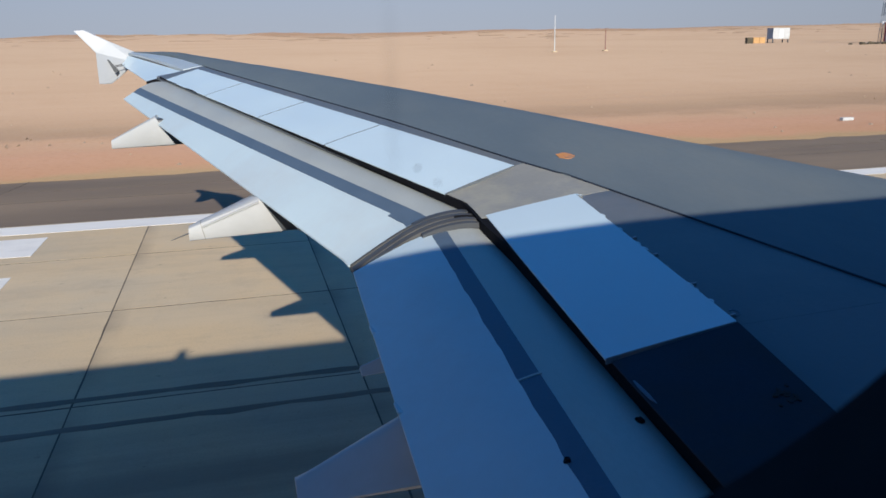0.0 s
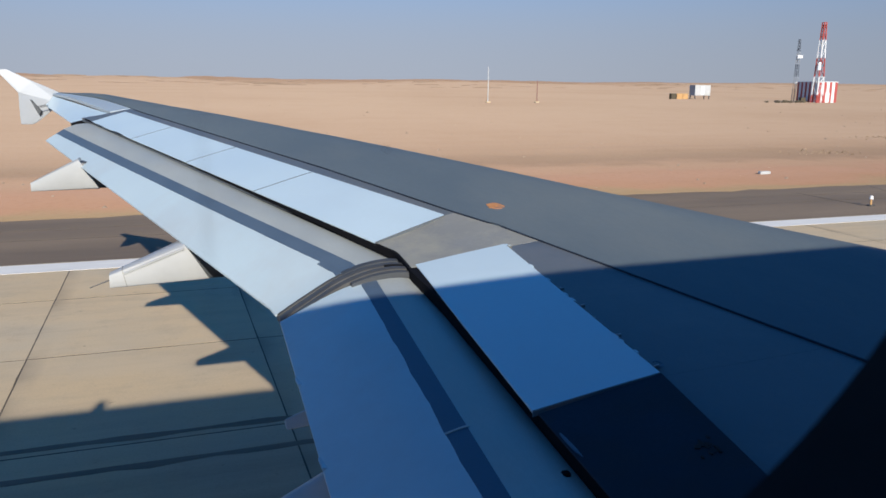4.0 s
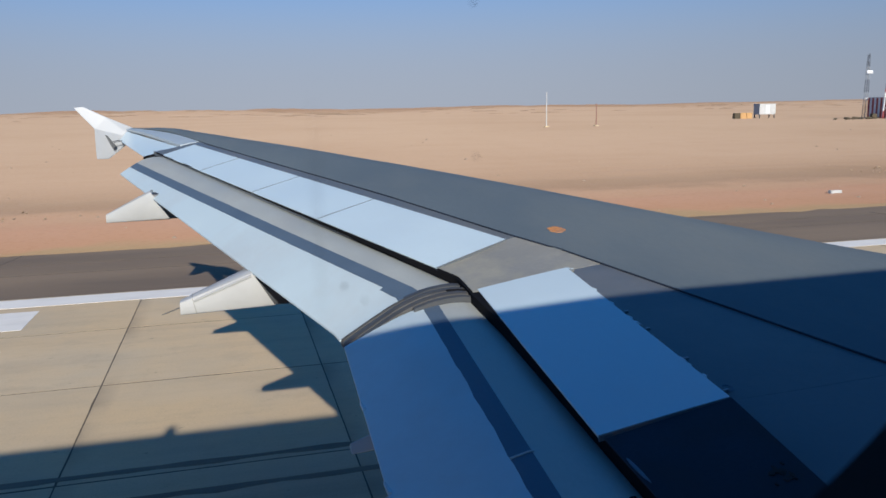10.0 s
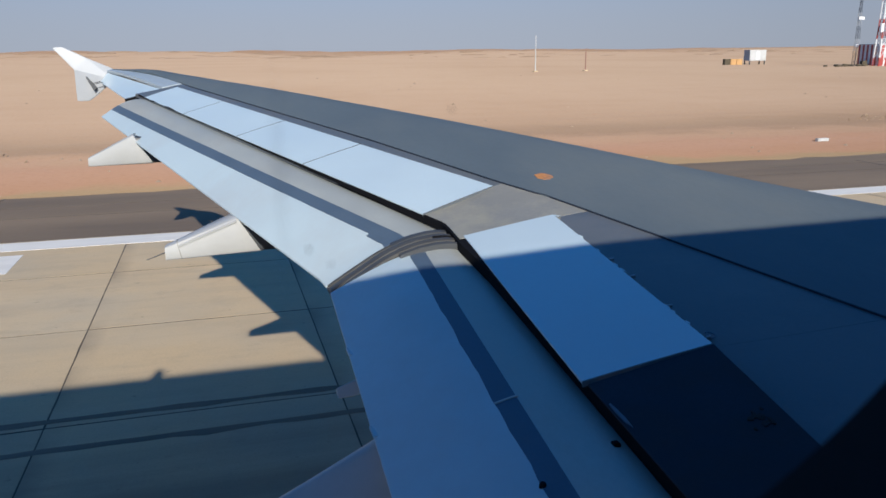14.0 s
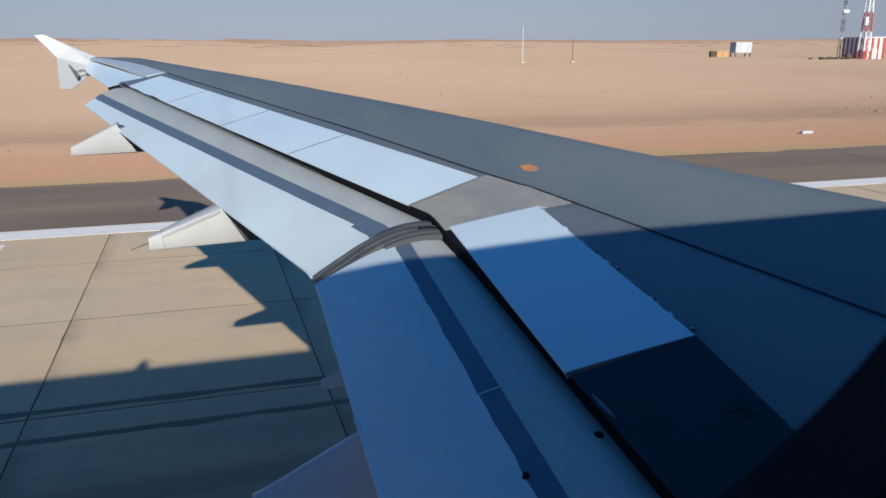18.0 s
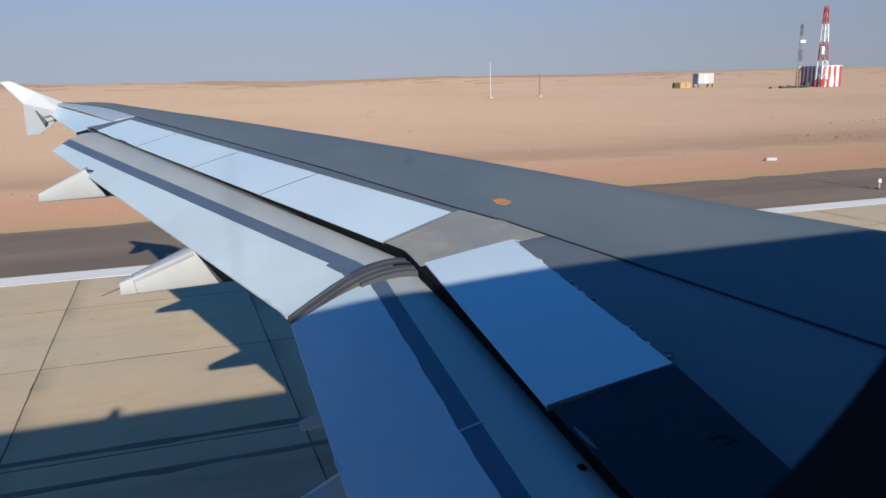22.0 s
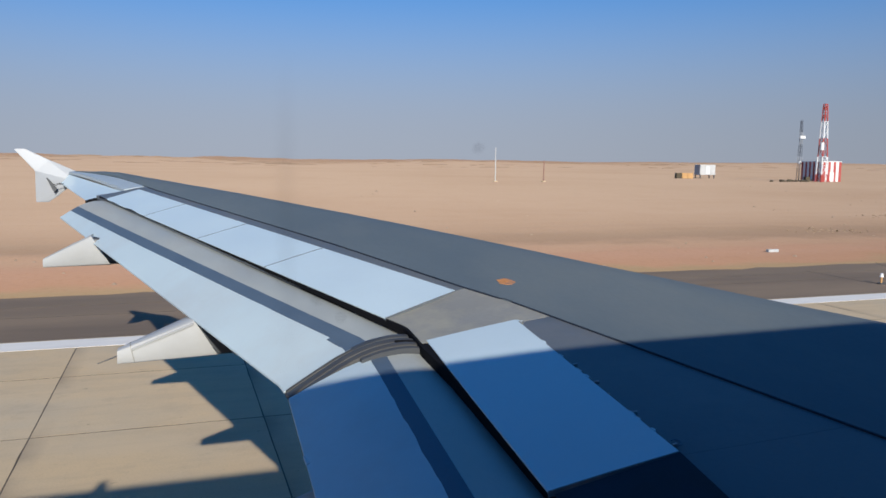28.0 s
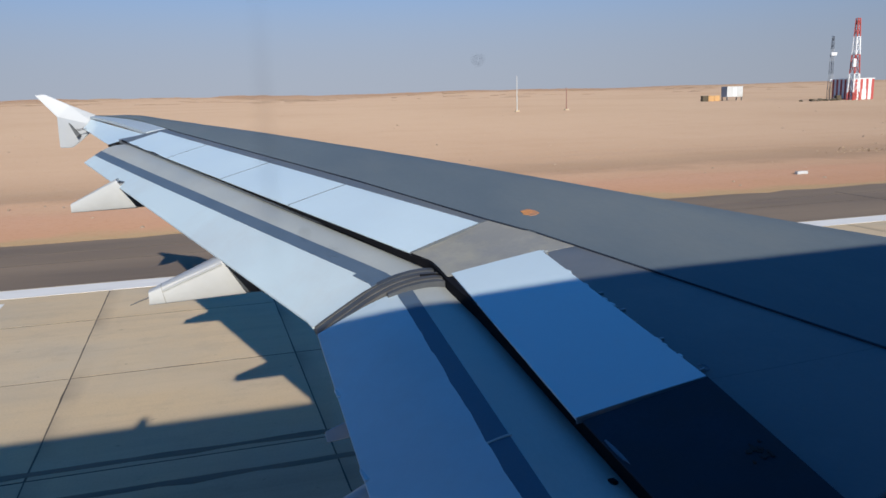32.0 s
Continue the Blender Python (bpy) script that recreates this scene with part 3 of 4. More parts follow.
patch("gap_plate", steps(6.105, 6.355, 2), steps(0.0, 0.77, 10), lambda y, d: (flap_point(6.3, d)[0], y, flap_point(6.3, d)[2] - 0.006), 0.02, M_TRACK, airliner, "weathered metal plate between the flaps")
track(6.120, 6.190, 0.01, 0.70, 0.024, 0.012, M_TRACK)
track(6.205, 6.285, 0.01, 0.78, 0.028, 0.012, M_TRACK)
track(6.325, 6.395, 0.00, 0.38, 0.030, 0.010, M_ARC)
track(6.330, 6.366, 0.38, 0.785, 0.008, 0.006, M_TRACK)
track(6.065, 6.108, 0.00, 0.38, 0.014, 0.012, M_ARC)
patch("drain_slot", [6.188, 6.207], steps(0.02, 0.145, 3), lambda y, d: (flap_point(6.3, d)[0] + 0.01, y, flap_point(6.3, d)[2] + 0.033), 0.02, M_SEAL, airliner, "black slot")


# aileron
def aileron_point(u, v):
    y = lerp(13.42, 16.80, u)
    xh, xr = -2.0 - 0.314 * (y - 13.42), -2.47 - 0.213 * (y - 13.42)
    flat = 3.313 + 0.08 * (y - 2.0)
    return (lerp(xr, xh, v), y, flat + lerp(lerp(-0.176, -0.302, u), lerp(-0.055, -0.150, u), v))


aileron = patch("aileron", steps(0, 1, 6), steps(0, 1, 4), aileron_point, lambda u, v: 0.012 + 0.06 * v, M_WHITE, airliner, "white-grey aileron")

patch("edge_seal", [0, 1], steps(0, 1, 4), lambda u, v: Vector(aileron_point(0, v)) + Vector((-0.012 * (1 - v), lerp(-0.016, -0.002, u), 0.004)), 0.075, M_SEAL, aileron, "black edge seal")


# wingtip fence
def fence():
    outline = [(-3.94, 4.78), (-3.78, 4.79), (-3.40, 4.60), (-2.93, 4.385), (-2.72, 4.33), (-2.98, 4.22), (-3.29, 3.96), (-3.43, 3.86), (-3.63, 3.86), (-3.63, 4.02), (-3.62, 4.40)]
    bm = bmesh.new()
    vs = [bm.verts.new((x, 16.98 + 0.10 * abs(z - 4.3), z)) for x, z in outline]
    f = bm.faces.new(vs)
    r = bmesh.ops.extrude_face_region(bm, geom=[f])
    for v in r["geom"]:
        if isinstance(v, bmesh.types.BMVert):
            v.co.y += 0.05
    bmesh.ops.recalc_face_normals(bm, faces=bm.faces)
    bmesh.ops.bevel(bm, geom=bm.edges[:], offset=0.010, segments=2, affect="EDGES")
    me = bpy.data.meshes.new("wingtip_fence")
    bm.to_mesh(me)
    bm.free()
    me.materials.append(M_FENCE)
    ob = new("wingtip_fence", me)
    ob.parent = airliner
    ob["label"] = "bright white wingtip fence"
    return ob


tip_fence = fence()
# tip cap between the aileron and the fence, with discharge wicks
patch("tip_cap", steps(16.81, 17.0, 3), steps(0, 1, 4), lambda y, v: (lerp(-3.19, x_seam(y) - 0.05, v), y, plane_z(y) + lerp(-0.18, -0.03, v)), lambda y, v: 0.02 + 0.08 * v, M_FENCE, airliner, "white wingtip cap")
# dark wedge stands in for the tip's shadow on the fence
mark = [[(-3.44 + dx, y, 4.285 + dz) for dx, dz in ((0.0, 0.0), (0.022, 0.0), (0.165, -0.19), (0.115, -0.25))] for y in (16.90, 16.965)]
loft("tip_bracket", mark, M_ARC, tip_fence, "dark grey wedge in place of the wingtip shadow", False)
for k in range(2):
    y = 16.5 + 0.3 * k
    xt = -2.47 - 0.213 * (y - 13.42)
    rod("discharge_wick", (xt + 0.01, y, plane_z(y) - 0.18), (xt - 0.13, y, plane_z(y) - 0.21), 0.007, M_SEAL, airliner, "", 6, 0.005)


# flap track fairings
def canoe(y, x0, x1, z_bot0, z_bot1, z_top0, z_top1, w0, w1, name, material, label, n=8, slant=(0.0, 0.0), crown=1.0, foot=1.0):
    rings = []
    for i in range(n + 1):
        t = i / n
        x = lerp(x0, x1, t)
        zb, zt, w = lerp(z_bot0, z_bot1, t), lerp(z_top0, z_top1, t), lerp(w0, w1, t)
        ring = []
        for k in range(16):
            a = 2 * math.pi * k / 16
            ca, sa = math.cos(a), math.sin(a)
            q = lambda s: math.copysign(abs(s) ** 0.28, s)
            ring.append((x - lerp(slant[0], slant[1], t) * (q(sa) + 1) / 2, y + q(ca) * w * lerp(foot, crown, (q(sa) + 1) / 2), (zb + zt) / 2 + q(sa) * (zt - zb) / 2))
        rings.append(ring)
    return loft(name, rings, material, airliner, label)


for y, xt, zt0, zt1, xf, zb, ztop, sl in ((8.1, -1.77, 3.05, 3.155, -1.03, 3.085, 3.385, 0.18), (11.3, -2.72, 3.415, 3.51, -2.02, 3.43, 3.77, 0.20), (4.6, -1.22, 2.79, 2.85, -0.55, 2.90, 3.13, 0.10)):
    canoe(y, xf, xt, zb, zt0, ztop, zt1, 0.16, 0.06, "flap_track_fairing", M_FAIR, "cream-white flap track fairing", 8, (sl, 0.0), *((0.2, 2.1) if y < 6 else (1.0, 1.0)))
    # dark body fills the open gap, its colour in place of shade
    canoe(y, xf + 0.14, xf + 0.004, zb + 0.006, zb + 0.006, ztop - 0.03, ztop - 0.03, 0.152, 0.152, "fairing_gap_seal", M_ARC, "dark grey filler in place of the shade in the gap", 1, (sl, sl))
    canoe(y, xf + 1.9, xf + 0.13, plane_z(y) - 0.55, zb - 0.01, plane_z(y) - 0.45, ztop - 0.07, 0.05, 0.17, "fixed_track_fairing", M_FAIR, "", 8, (0.0, sl))
    if 6 < y < 10:
        s = 0.83
        xs, w = lerp(xf, xt, s), lerp(0.16, 0.06, s) + 0.002
        zlo, zhi = lerp(zb, zt0, s) - 0.002, lerp(ztop, zt1, s) + 0.002
        canoe(y, xs + 0.003, xs - 0.003, zlo, zlo, zhi, zhi, w, w, "fairing_joint", M_WORN, "", 1, (sl * (1 - s), sl * (1 - s)))
        ridge = [[(lerp(xf - sl - 0.004, xs - 0.02, t), y - lerp(0.16, w, t) + dy, lerp(ztop, zhi, t) + dz - 0.030) for dy, dz in ((-0.004, -0.012), (0.012, 0.0), (0.004, 0.010), (-0.008, 0.004))] for t in steps(0, 1, 6)]
        loft("fairing_ridge", ridge, M_FAIR, airliner, "raised fairing edge ridge")
        rod("discharge_wick", (xt + 0.02, y - 0.02, zt1 - 0.04), (xt - 0.14, y - 0.05, zt1 - 0.09), 0.006, M_TRACK, airliner, "", 6, 0.004)
canoe(5.55, -0.55, -0.80, 2.90, 2.86, 2.99, 2.90, 0.06, 0.03, "actuator_fairing", M_FAIR, "small cream fairing tip", 5, (0.0, 0.0), 0.2, 1.8)

# fittings on the upper skin
def spot(name, x, y, rx, ry, material, label, seed, lift=0.003):
    """A ragged patch of paint lying on the upper skin."""
    rnd = random.Random(seed)
    ring = []
    for k in range(18):
        a, r = 2 * math.pi * k / 18, rnd.uniform(0.84, 1.08)
        px, py = x + rx * r * math.cos(a), y + ry * r * math.sin(a)
        ring.append(Vector((px, py, skin_z(px, py) + lift)))
    low = [p - Vector((0, 0, 0.006)) for p in ring]
    return loft(name, [low, ring], material, airliner, label, False)


spot("orange_marking", 0.95, 6.93, 0.062, 0.090, M_ORANGE, "worn orange painted marking", 3)
rnd = random.Random(11)
for k in range(12):
    y = 4.25 + 1.8 * rnd.random()
    spot("paint_chip", x_hinge(y) + rnd.uniform(0.002, 0.008), y, rnd.uniform(0.003, 0.007), rnd.uniform(0.015, 0.04), (M_WHITE, M_WORN, M_WHITE)[k % 3], "", 40 + k, 0.004)
spot("scuff_mark", -0.024, 3.955, 0.007, 0.085, M_STRIP, "", 80, 0.007)
for k in range(16):
    spot("oil_stain", rnd.gauss(0.338, 0.020), rnd.gauss(3.685, 0.032), rnd.uniform(0.004, 0.012), rnd.uniform(0.006, 0.018), M_STAIN, "", 90 + k, 0.006 + 0.0002 * k)
patch("bonding_strap", [4.300, 4.310], steps(0.243, 0.340, 4), lambda y, d: flap_point(y, d, 0.005, 0.80), 0.004, M_NOSE, inboard, "thin bonding strap")
for y, turn in ((4.265, 0.3), (4.60, -0.2), (4.98, 0.1), (5.235, 0.15), (6.04, 0.0)):
    x = x_hinge(y) + 0.012
    z = skin_z(x, y)
    base = box("hinge_bracket", (x - 0.012, y - 0.009, z - 0.01), (x + 0.020, y + 0.009, z + 0.002), M_AFT, airliner, "small grey hinge bracket", 0.002)
    rod("bracket_pin", (x - 0.006, y - 0.004, z + 0.004), (x + 0.018, y + 0.012 * turn, z + 0.004), 0.0028, M_TIP, base, "bright pin", 8)
# open ring at the spoiler's front corner
hoop = []
for a in steps(-2.2, 2.6, 14):
    mid = Vector((0.542, 4.265, skin_z(0.542, 4.265) + 0.008 + 0.006 * math.sin(a / 2)))
    out = Vector((math.cos(a), 1.25 * math.sin(a), 0))
    hoop.append([mid + out * (0.018 + 0.0032 * math.cos(c)) + Vector((0, 0, 0.0032 * math.sin(c))) for c in [2 * math.pi * k / 8 for k in range(8)]])
loft("tie_ring", hoop, M_STRIP, airliner, "dark open tie ring")
# rubber clip between the rear seal and the flap
p = Vector(flap_point(3.896, 0.038, 0, 0.80))
box("seal_clip", p + Vector((-0.004, -0.018, -0.008)), p + Vector((0.024, 0.014, 0.009)), M_SEAL, inboard, "black strip for the seal and the shade of the gap clip", 0.004)
for y in (2.9, 3.7, 4.55, 5.3):
    p = Vector(flap_point(y, 0.772, 0.0, 0.80))
    box("trailing_edge_tab", p + Vector((-0.013, -0.05, -0.012)), p + Vector((0.02, 0.05, 0.0015)), M_FLAP, inboard, "", 0.002)
p = Vector(flap_point(3.775, 0.345, 0, 0.80))
rod("drain_fitting", p - Vector((0, 0, 0.01)), p + Vector((0, 0, 0.012)), 0.015, M_SEAL, inboard, "black drain fitting", 10, 0.010)

# fuselage shell with the cabin window
def hull():
    xs = [-22, -19, -15, -11, -8, -5, -3, -1.56, -0.98, 1, 4, 8, 12, 15, 17.5, 19.5, 20.6, 21.0]
    def size(x):
        if x < -8:
            t = (-8 - x) / 14
            return 1.975 * (1 - 0.85 * t**1.5), 3.935 + 1.25 * t**1.5
        if x > 15:
            t = (x - 15) / 6
            return 1.975 * math.sqrt(max(0.0, 1 - t**2)) + 0.03, 3.935 - 0.5 * t**2
        return 1.975, 3.935
    angles = [math.asin(0.44 / 1.975), math.asin(1.0 / 1.975)]
    ring_a = angles + steps(angles[1], math.pi + 0.6, 14)[1:] + steps(math.pi + 0.6, 2 * math.pi + angles[0], 14)[1:-1]
    n = len(ring_a)
    verts, faces = [], []
    for x in xs:
        r, zc = size(x)
        verts += [(x, r * math.cos(a), zc + 1.02 * r * math.sin(a)) for a in ring_a]
    for i in range(len(xs) - 1):
        for j in range(n):
            if j == 0 and xs[i] == -1.56:
                continue
            faces.append((i * n + j, i * n + (j + 1) % n, (i + 1) * n + (j + 1) % n, (i + 1) * n + j))
    faces += [tuple(range(n)), tuple(range((len(xs) - 1) * n, len(xs) * n))]
    ob = mesh_of("fuselage", verts, faces, M_HULL, airliner, "white round fuselage with a cabin window", True)
    # unseen belly fairing, added to cut bounced light on the shaded ground
    belly = []
    for x in steps(-4.6, 6.4, 12):
        k = math.sin(math.pi * (x + 4.6) / 11.0) ** 0.45
        belly.append([(x, 1.86 * k * math.cos(a), 2.75 + (1.02 * k + 0.02) * math.sin(a)) for a in [2 * math.pi * i / 24 for i in range(24)]])
    loft("belly_fairing", belly, M_AFT, airliner, "unseen grey belly fairing added to block light under the fuselage")
    mod = ob.modifiers.new("thickness", "SOLIDIFY")
    mod.thickness, mod.offset = 0.02, -1
    return ob


hull_ob = hull()


def window_panel():
    """Lining with a rounded window opening, a little inside the hull."""
    lo, hi, r, rz = Vector((-1.55, 4.443)), Vector((-1.05, 4.915)), 0.25, 0.236
    hole, rim = [], []
    for cx, cz, a0 in ((hi.x - r, lo.y + rz, -90), (hi.x - r, hi.y - rz, 0), (lo.x + r, hi.y - rz, 90), (lo.x + r, lo.y + rz, 180)):
        for k in range(33):
            a = radians(a0 + 90 * k / 32)
            hole.append((cx + r * math.cos(a), cz + rz * math.sin(a)))
            sx, sz = (1 if math.cos(a0 * math.pi / 180 + 0.78) > 0 else -1), (1 if math.sin(a0 * math.pi / 180 + 0.78) > 0 else -1)
            rim.append((-1.275 + sx * 0.32 * min(1, math.sqrt(2) * abs(math.cos(a))), 4.665 + sz * 0.33 * min(1, math.sqrt(2) * abs(math.sin(a)))))
    n = len(hole)
    rings = []
    for y, grow, pts in ((1.868, 0, rim), (1.868, 0.0, hole), (1.838, 0.012, hole), (1.828, 0.03, hole), (1.820, 0.03, rim)):
        c = Vector((-1.275, 4.665))
        rings.append([(c.x + (x - c.x) * (1 + grow * 2), y, c.y + (z - c.y) * (1 + grow * 2)) for x, z in pts])
    verts = [v for ring in rings for v in ring]
    faces = [(i * n + j, i * n + (j + 1) % n, (i + 1) * n + (j + 1) % n, (i + 1) * n + j) for i in range(4) for j in range(n)]
    faces += [(4 * n + j, 4 * n + (j + 1) % n, (j + 1) % n, j) for j in range(n)]
    return mesh_of("window_lining", verts, faces, M_LINING, hull_ob, "dark rounded cabin window lining", False)


window_panel()
def pane_material():
    """Clear acrylic with a faint wiped smear and a little haze of fine scratches."""
    m = bpy.data.materials.new("scratched_acrylic")
    m.use_nodes = True
    n, l = m.node_tree.nodes, m.node_tree.links
    b, out = n["Principled BSDF"], n["Material Output"]
    b.inputs["Base Color"].default_value, b.inputs["Roughness"].default_value = (0.8, 0.8, 0.78, 1), 0.9
    clear, mixer = n.new("ShaderNodeBsdfTransparent"), n.new("ShaderNodeMixShader")
    geo, sep = n.new("ShaderNodeNewGeometry"), n.new("ShaderNodeSeparateXYZ")
    l.new(geo.outputs["Position"], sep.inputs[0])

    def hump(socket, centre, half):
        d, a, r = n.new("ShaderNodeMath"), n.new("ShaderNodeMath"), n.new("ShaderNodeMapRange")
        d.operation, a.operation, r.interpolation_type = "SUBTRACT", "ABSOLUTE", "SMOOTHSTEP"
        d.inputs[1].default_value = centre
        for k, v in enumerate((0.0, half, 1.0, 0.0)):
            r.inputs[k + 1].default_value = v
        l.new(socket, d.inputs[0]), l.new(d.outputs[0], a.inputs[0]), l.new(a.outputs[0], r.inputs[0])
        return r.outputs[0]

    def times(a, c):
        x = n.new("ShaderNodeMath")
        x.operation = "MULTIPLY"
        l.new(a, x.inputs[0])
        if isinstance(c, float):
            x.inputs[1].default_value = c
        else:
            l.new(c, x.inputs[1])
        return x.outputs[0]

    smear = times(times(hump(sep.outputs[0], -1.299, 0.0028), hump(sep.outputs[2], 4.585, 0.036)), 0.045)
    l.new(smear, mixer.inputs[0]), l.new(clear.outputs[0], mixer.inputs[1]), l.new(b.outputs[0], mixer.inputs[2])
    l.new(mixer.outputs[0], out.inputs["Surface"])
    return m


def window_pane():
    ring = [(-1.30 + 0.262 * math.cos(a), 4.675 + 0.262 * math.sin(a)) for a in [2 * math.pi * k / 48 for k in range(48)]]
    ob = loft("window_pane", [[(x, y, z) for x, z in ring] for y in (1.8705, 1.8735)], pane_material(), hull_ob, "clear scratched acrylic window pane", False)
    ob.visible_shadow = False
    for x, z, r in ((-1.2587, 4.5985, 0.00036), (-1.2590, 4.6360, 0.00034), (-1.2935, 4.5675, 0.00042), (-1.2885, 4.5635, 0.00034)):
        rod("dirt_speck", (x, 1.8700, z), (x, 1.8686, z), r, M_GRIT, ob, "brown speck of dirt", 7, r * 0.6)


M_GRIT = mat("brown_grit", (0.07, 0.06, 0.05), 0.9, 0.0, 0.2, 50.0, 200, 0.0)
window_pane()
blade = [[(-4.0 + dx, dy, 5.98) for dx, dy in ((0, -0.02), (0.22, -0.02), (0.22, 0.02), (0, 0.02))], [(-3.97 + dx, dy, 6.27) for dx, dy in ((0, -0.01), (0.13, -0.01), (0.13, 0.01), (0, 0.01))]]
loft("blade_antenna", blade, M_HULL, hull_ob, "", False)


def wheel(x, y, r, w):
    rings = []
    for t in steps(0, 1, 6):
        k = 1 - 0.16 * (2 * t - 1) ** 4
        rings.append([(x + r * k * math.cos(a), y + (t - 0.5) * w, r + r * k * math.sin(a)) for a in [2 * math.pi * i / 20 for i in range(20)]])
    return rings


for y in (-3.8, 3.8):
    leg = rod("landing_gear_leg", (1.2, y, 0.5), (1.4, y, 3.0), 0.10, M_TRACK, airliner, "", 12)
    for dy in (-0.46, 0.46):
        loft("tyre", wheel(1.2, y + dy, 0.56, 0.40), M_SEAL, leg, "black rubber tyre")
    rod("axle", (1.2, y - 0.5, 0.56), (1.2, y + 0.5, 0.56), 0.07, M_TRACK, leg)
leg = rod("landing_gear_leg", (13.8, 0, 0.35), (14.1, 0, 2.2), 0.08, M_TRACK, airliner, "", 12)
for dy in (-0.25, 0.25):
    loft("tyre", wheel(13.8, dy, 0.38, 0.22), M_SEAL, leg, "black rubber tyre")

# ---- runway paint ----
for y0, y1 in ((20.30, 22.08), (16.86, 18.62), (13.42, 15.20), (9.98, 11.76)):
    s = box("threshold_stripe", (-35, y0, -0.02), (-6.0, y1, 0.006), M_MARK)
    tagged(s, "wide white painted threshold stripe on runway concrete", "marking", "threshold stripes", "structure")

# ---- antenna site ----
M_BRUSH = mat("dry_brush", (0.10, 0.08, 0.05), 0.9, 0.0, 0.3, 3.0, 20, 0.1)


def hut_striped(at):
    ob = empty("equipment_hut", "red and white striped equipment hut standing on the sand", "hut", at=at)
    ob.rotation_euler = (0, 0, radians(-9))
    w, d, h = 2.45, 4.1, 4.7
    box("hut_body", (-w, -d, 0.0), (w, d, h), M_CLEAN, ob, "white walls")
    box("hut_roof", (-w - 0.1, -d - 0.1, h), (w + 0.1, d + 0.1, h + 0.18), M_CLEAN, ob, "flat roof slab")
    for half, reach, turned, count in ((w, d, 0, 4), (d, w, 1, 6)):
        for k in range(count):
            a = -half + k * (2 * half - 0.66) / (count - 1)
            for side in (-1, 1):
                lo, hi = (a, side * (reach + 0.014) - 0.012, 0), (a + 0.66, side * (reach + 0.014) + 0.012, h - 0.01)
                if turned:
                    lo, hi = (lo[1], lo[0], lo[2]), (hi[1], hi[0], hi[2])
                box("red_stripe", lo, hi, M_RED, ob, "red stripe")
    box("door_frame", (-0.55, -d - 0.05, 0.1), (0.55, -d - 0.028, 2.3), M_CLEAN, ob, "white door", 0.01)
    box("service_box", (-w - 1.9, -0.6, 0.0), (-w - 0.7, 0.4, 1.1), M_BRUSH, ob, "dark service box", 0.04)
    box("cable_duct", (-w - 0.72, -0.2, 0.0), (-w, 0.0, 0.35), M_BRUSH, ob)
    return ob


def lattice(at, height, base, label, top=0.35, sections=(0.0, 0.10, 0.33, 0.56, 0.78, 1.0), leg=0.13, panels=(), paints=None):
    """A square truss mast painted in two colours by sections, the first at the top."""
    ob = empty("lattice_mast", label, "mast", at=at)
    corner = lambda t, k: Vector((lerp(base, top, t) * (1, -1, -1, 1)[k] / 2, lerp(base, top, t) * (1, 1, -1, -1)[k] / 2, height * t))
    for i in range(len(sections) - 1):
        m = (paints or (M_RED, M_CLEAN))[i % 2]
        lo, hi = sections[i], sections[i + 1]
        for k in range(4):
            rod("mast_leg", corner(lo, k), corner(hi, k), leg, m, ob, "", 6)
        bays = 1 if hi - lo < 0.15 else 2
        for n in range(bays):
            a, c = lerp(lo, hi, n / bays), lerp(lo, hi, (n + 1) / bays)
            for k in range(4):
                rod("mast_brace", corner(a, k), corner(c, (k + 1) % 4), leg * 0.42, m, ob, "", 5)
                rod("mast_rail", corner(c, k), corner(c, (k + 1) % 4), leg * 0.42, m, ob, "", 5)
    for t, side in panels:
        c = corner(t, 2)
        box("antenna_panel", (c.x - 0.9 if side < 0 else -0.8, c.y - 0.45, height * t - 1.0 * abs(side)), (c.x - 0.15 if side < 0 else 0.8, c.y - 0.1, height * t + 1.0 * abs(side)), M_CLEAN, ob, "white antenna panel", 0.03)
    return ob


def on_land(x, y):
    return (x, y, land_height(x, y) - 0.05)


hut_striped(on_land(148.2, 154.2))
lattice(on_land(141.4, 147.0), 18.0, 1.8, "tall red and white lattice antenna mast on the sand", 0.6, leg=0.15, panels=((0.46, -0.9),))
lattice(on_land(147.0, 160.0), 15.0, 0.9, "slim dark and pale grey lattice mast beside the hut", 0.35, (0.0, 0.2, 0.4, 0.6, 0.8, 1.0), 0.06, panels=((0.72, 0.35), (0.30, 0.3)), paints=(M_SLATE, M_GALV))


M_WALL = mat("faded_white_wall", (0.55, 0.55, 0.54), 0.7, 0.0, 0.1, 1.0, 20, 0.02, (0.38, 0.34, 0.28), 0.5)


def white_shelter(at):
    ob = empty("shelter", "white box shelter on short legs on the sand", "shelter", at=at)
    ob.rotation_euler = (0, 0, radians(-9))
    box("shelter_body", (-2.2, -1.6, 1.0), (2.2, 1.6, 3.7), M_WALL, ob, "", 0.05)
    box("door", (-0.5, -1.63, 1.2), (0.5, -1.602, 3.3), M_HULL, ob)
    for x in (-2.0, 2.0):
        for y in (-1.3, 1.3):
            rod("leg", (x, y, 0), (x, y, 1.12), 0.15, M_TRACK, ob)
    return ob


white_shelter(on_land(134.0, 180.0))
barrier = empty("barrier", "yellow-orange painted block barrier on the sand", "barrier", at=on_land(126.0, 178.0))
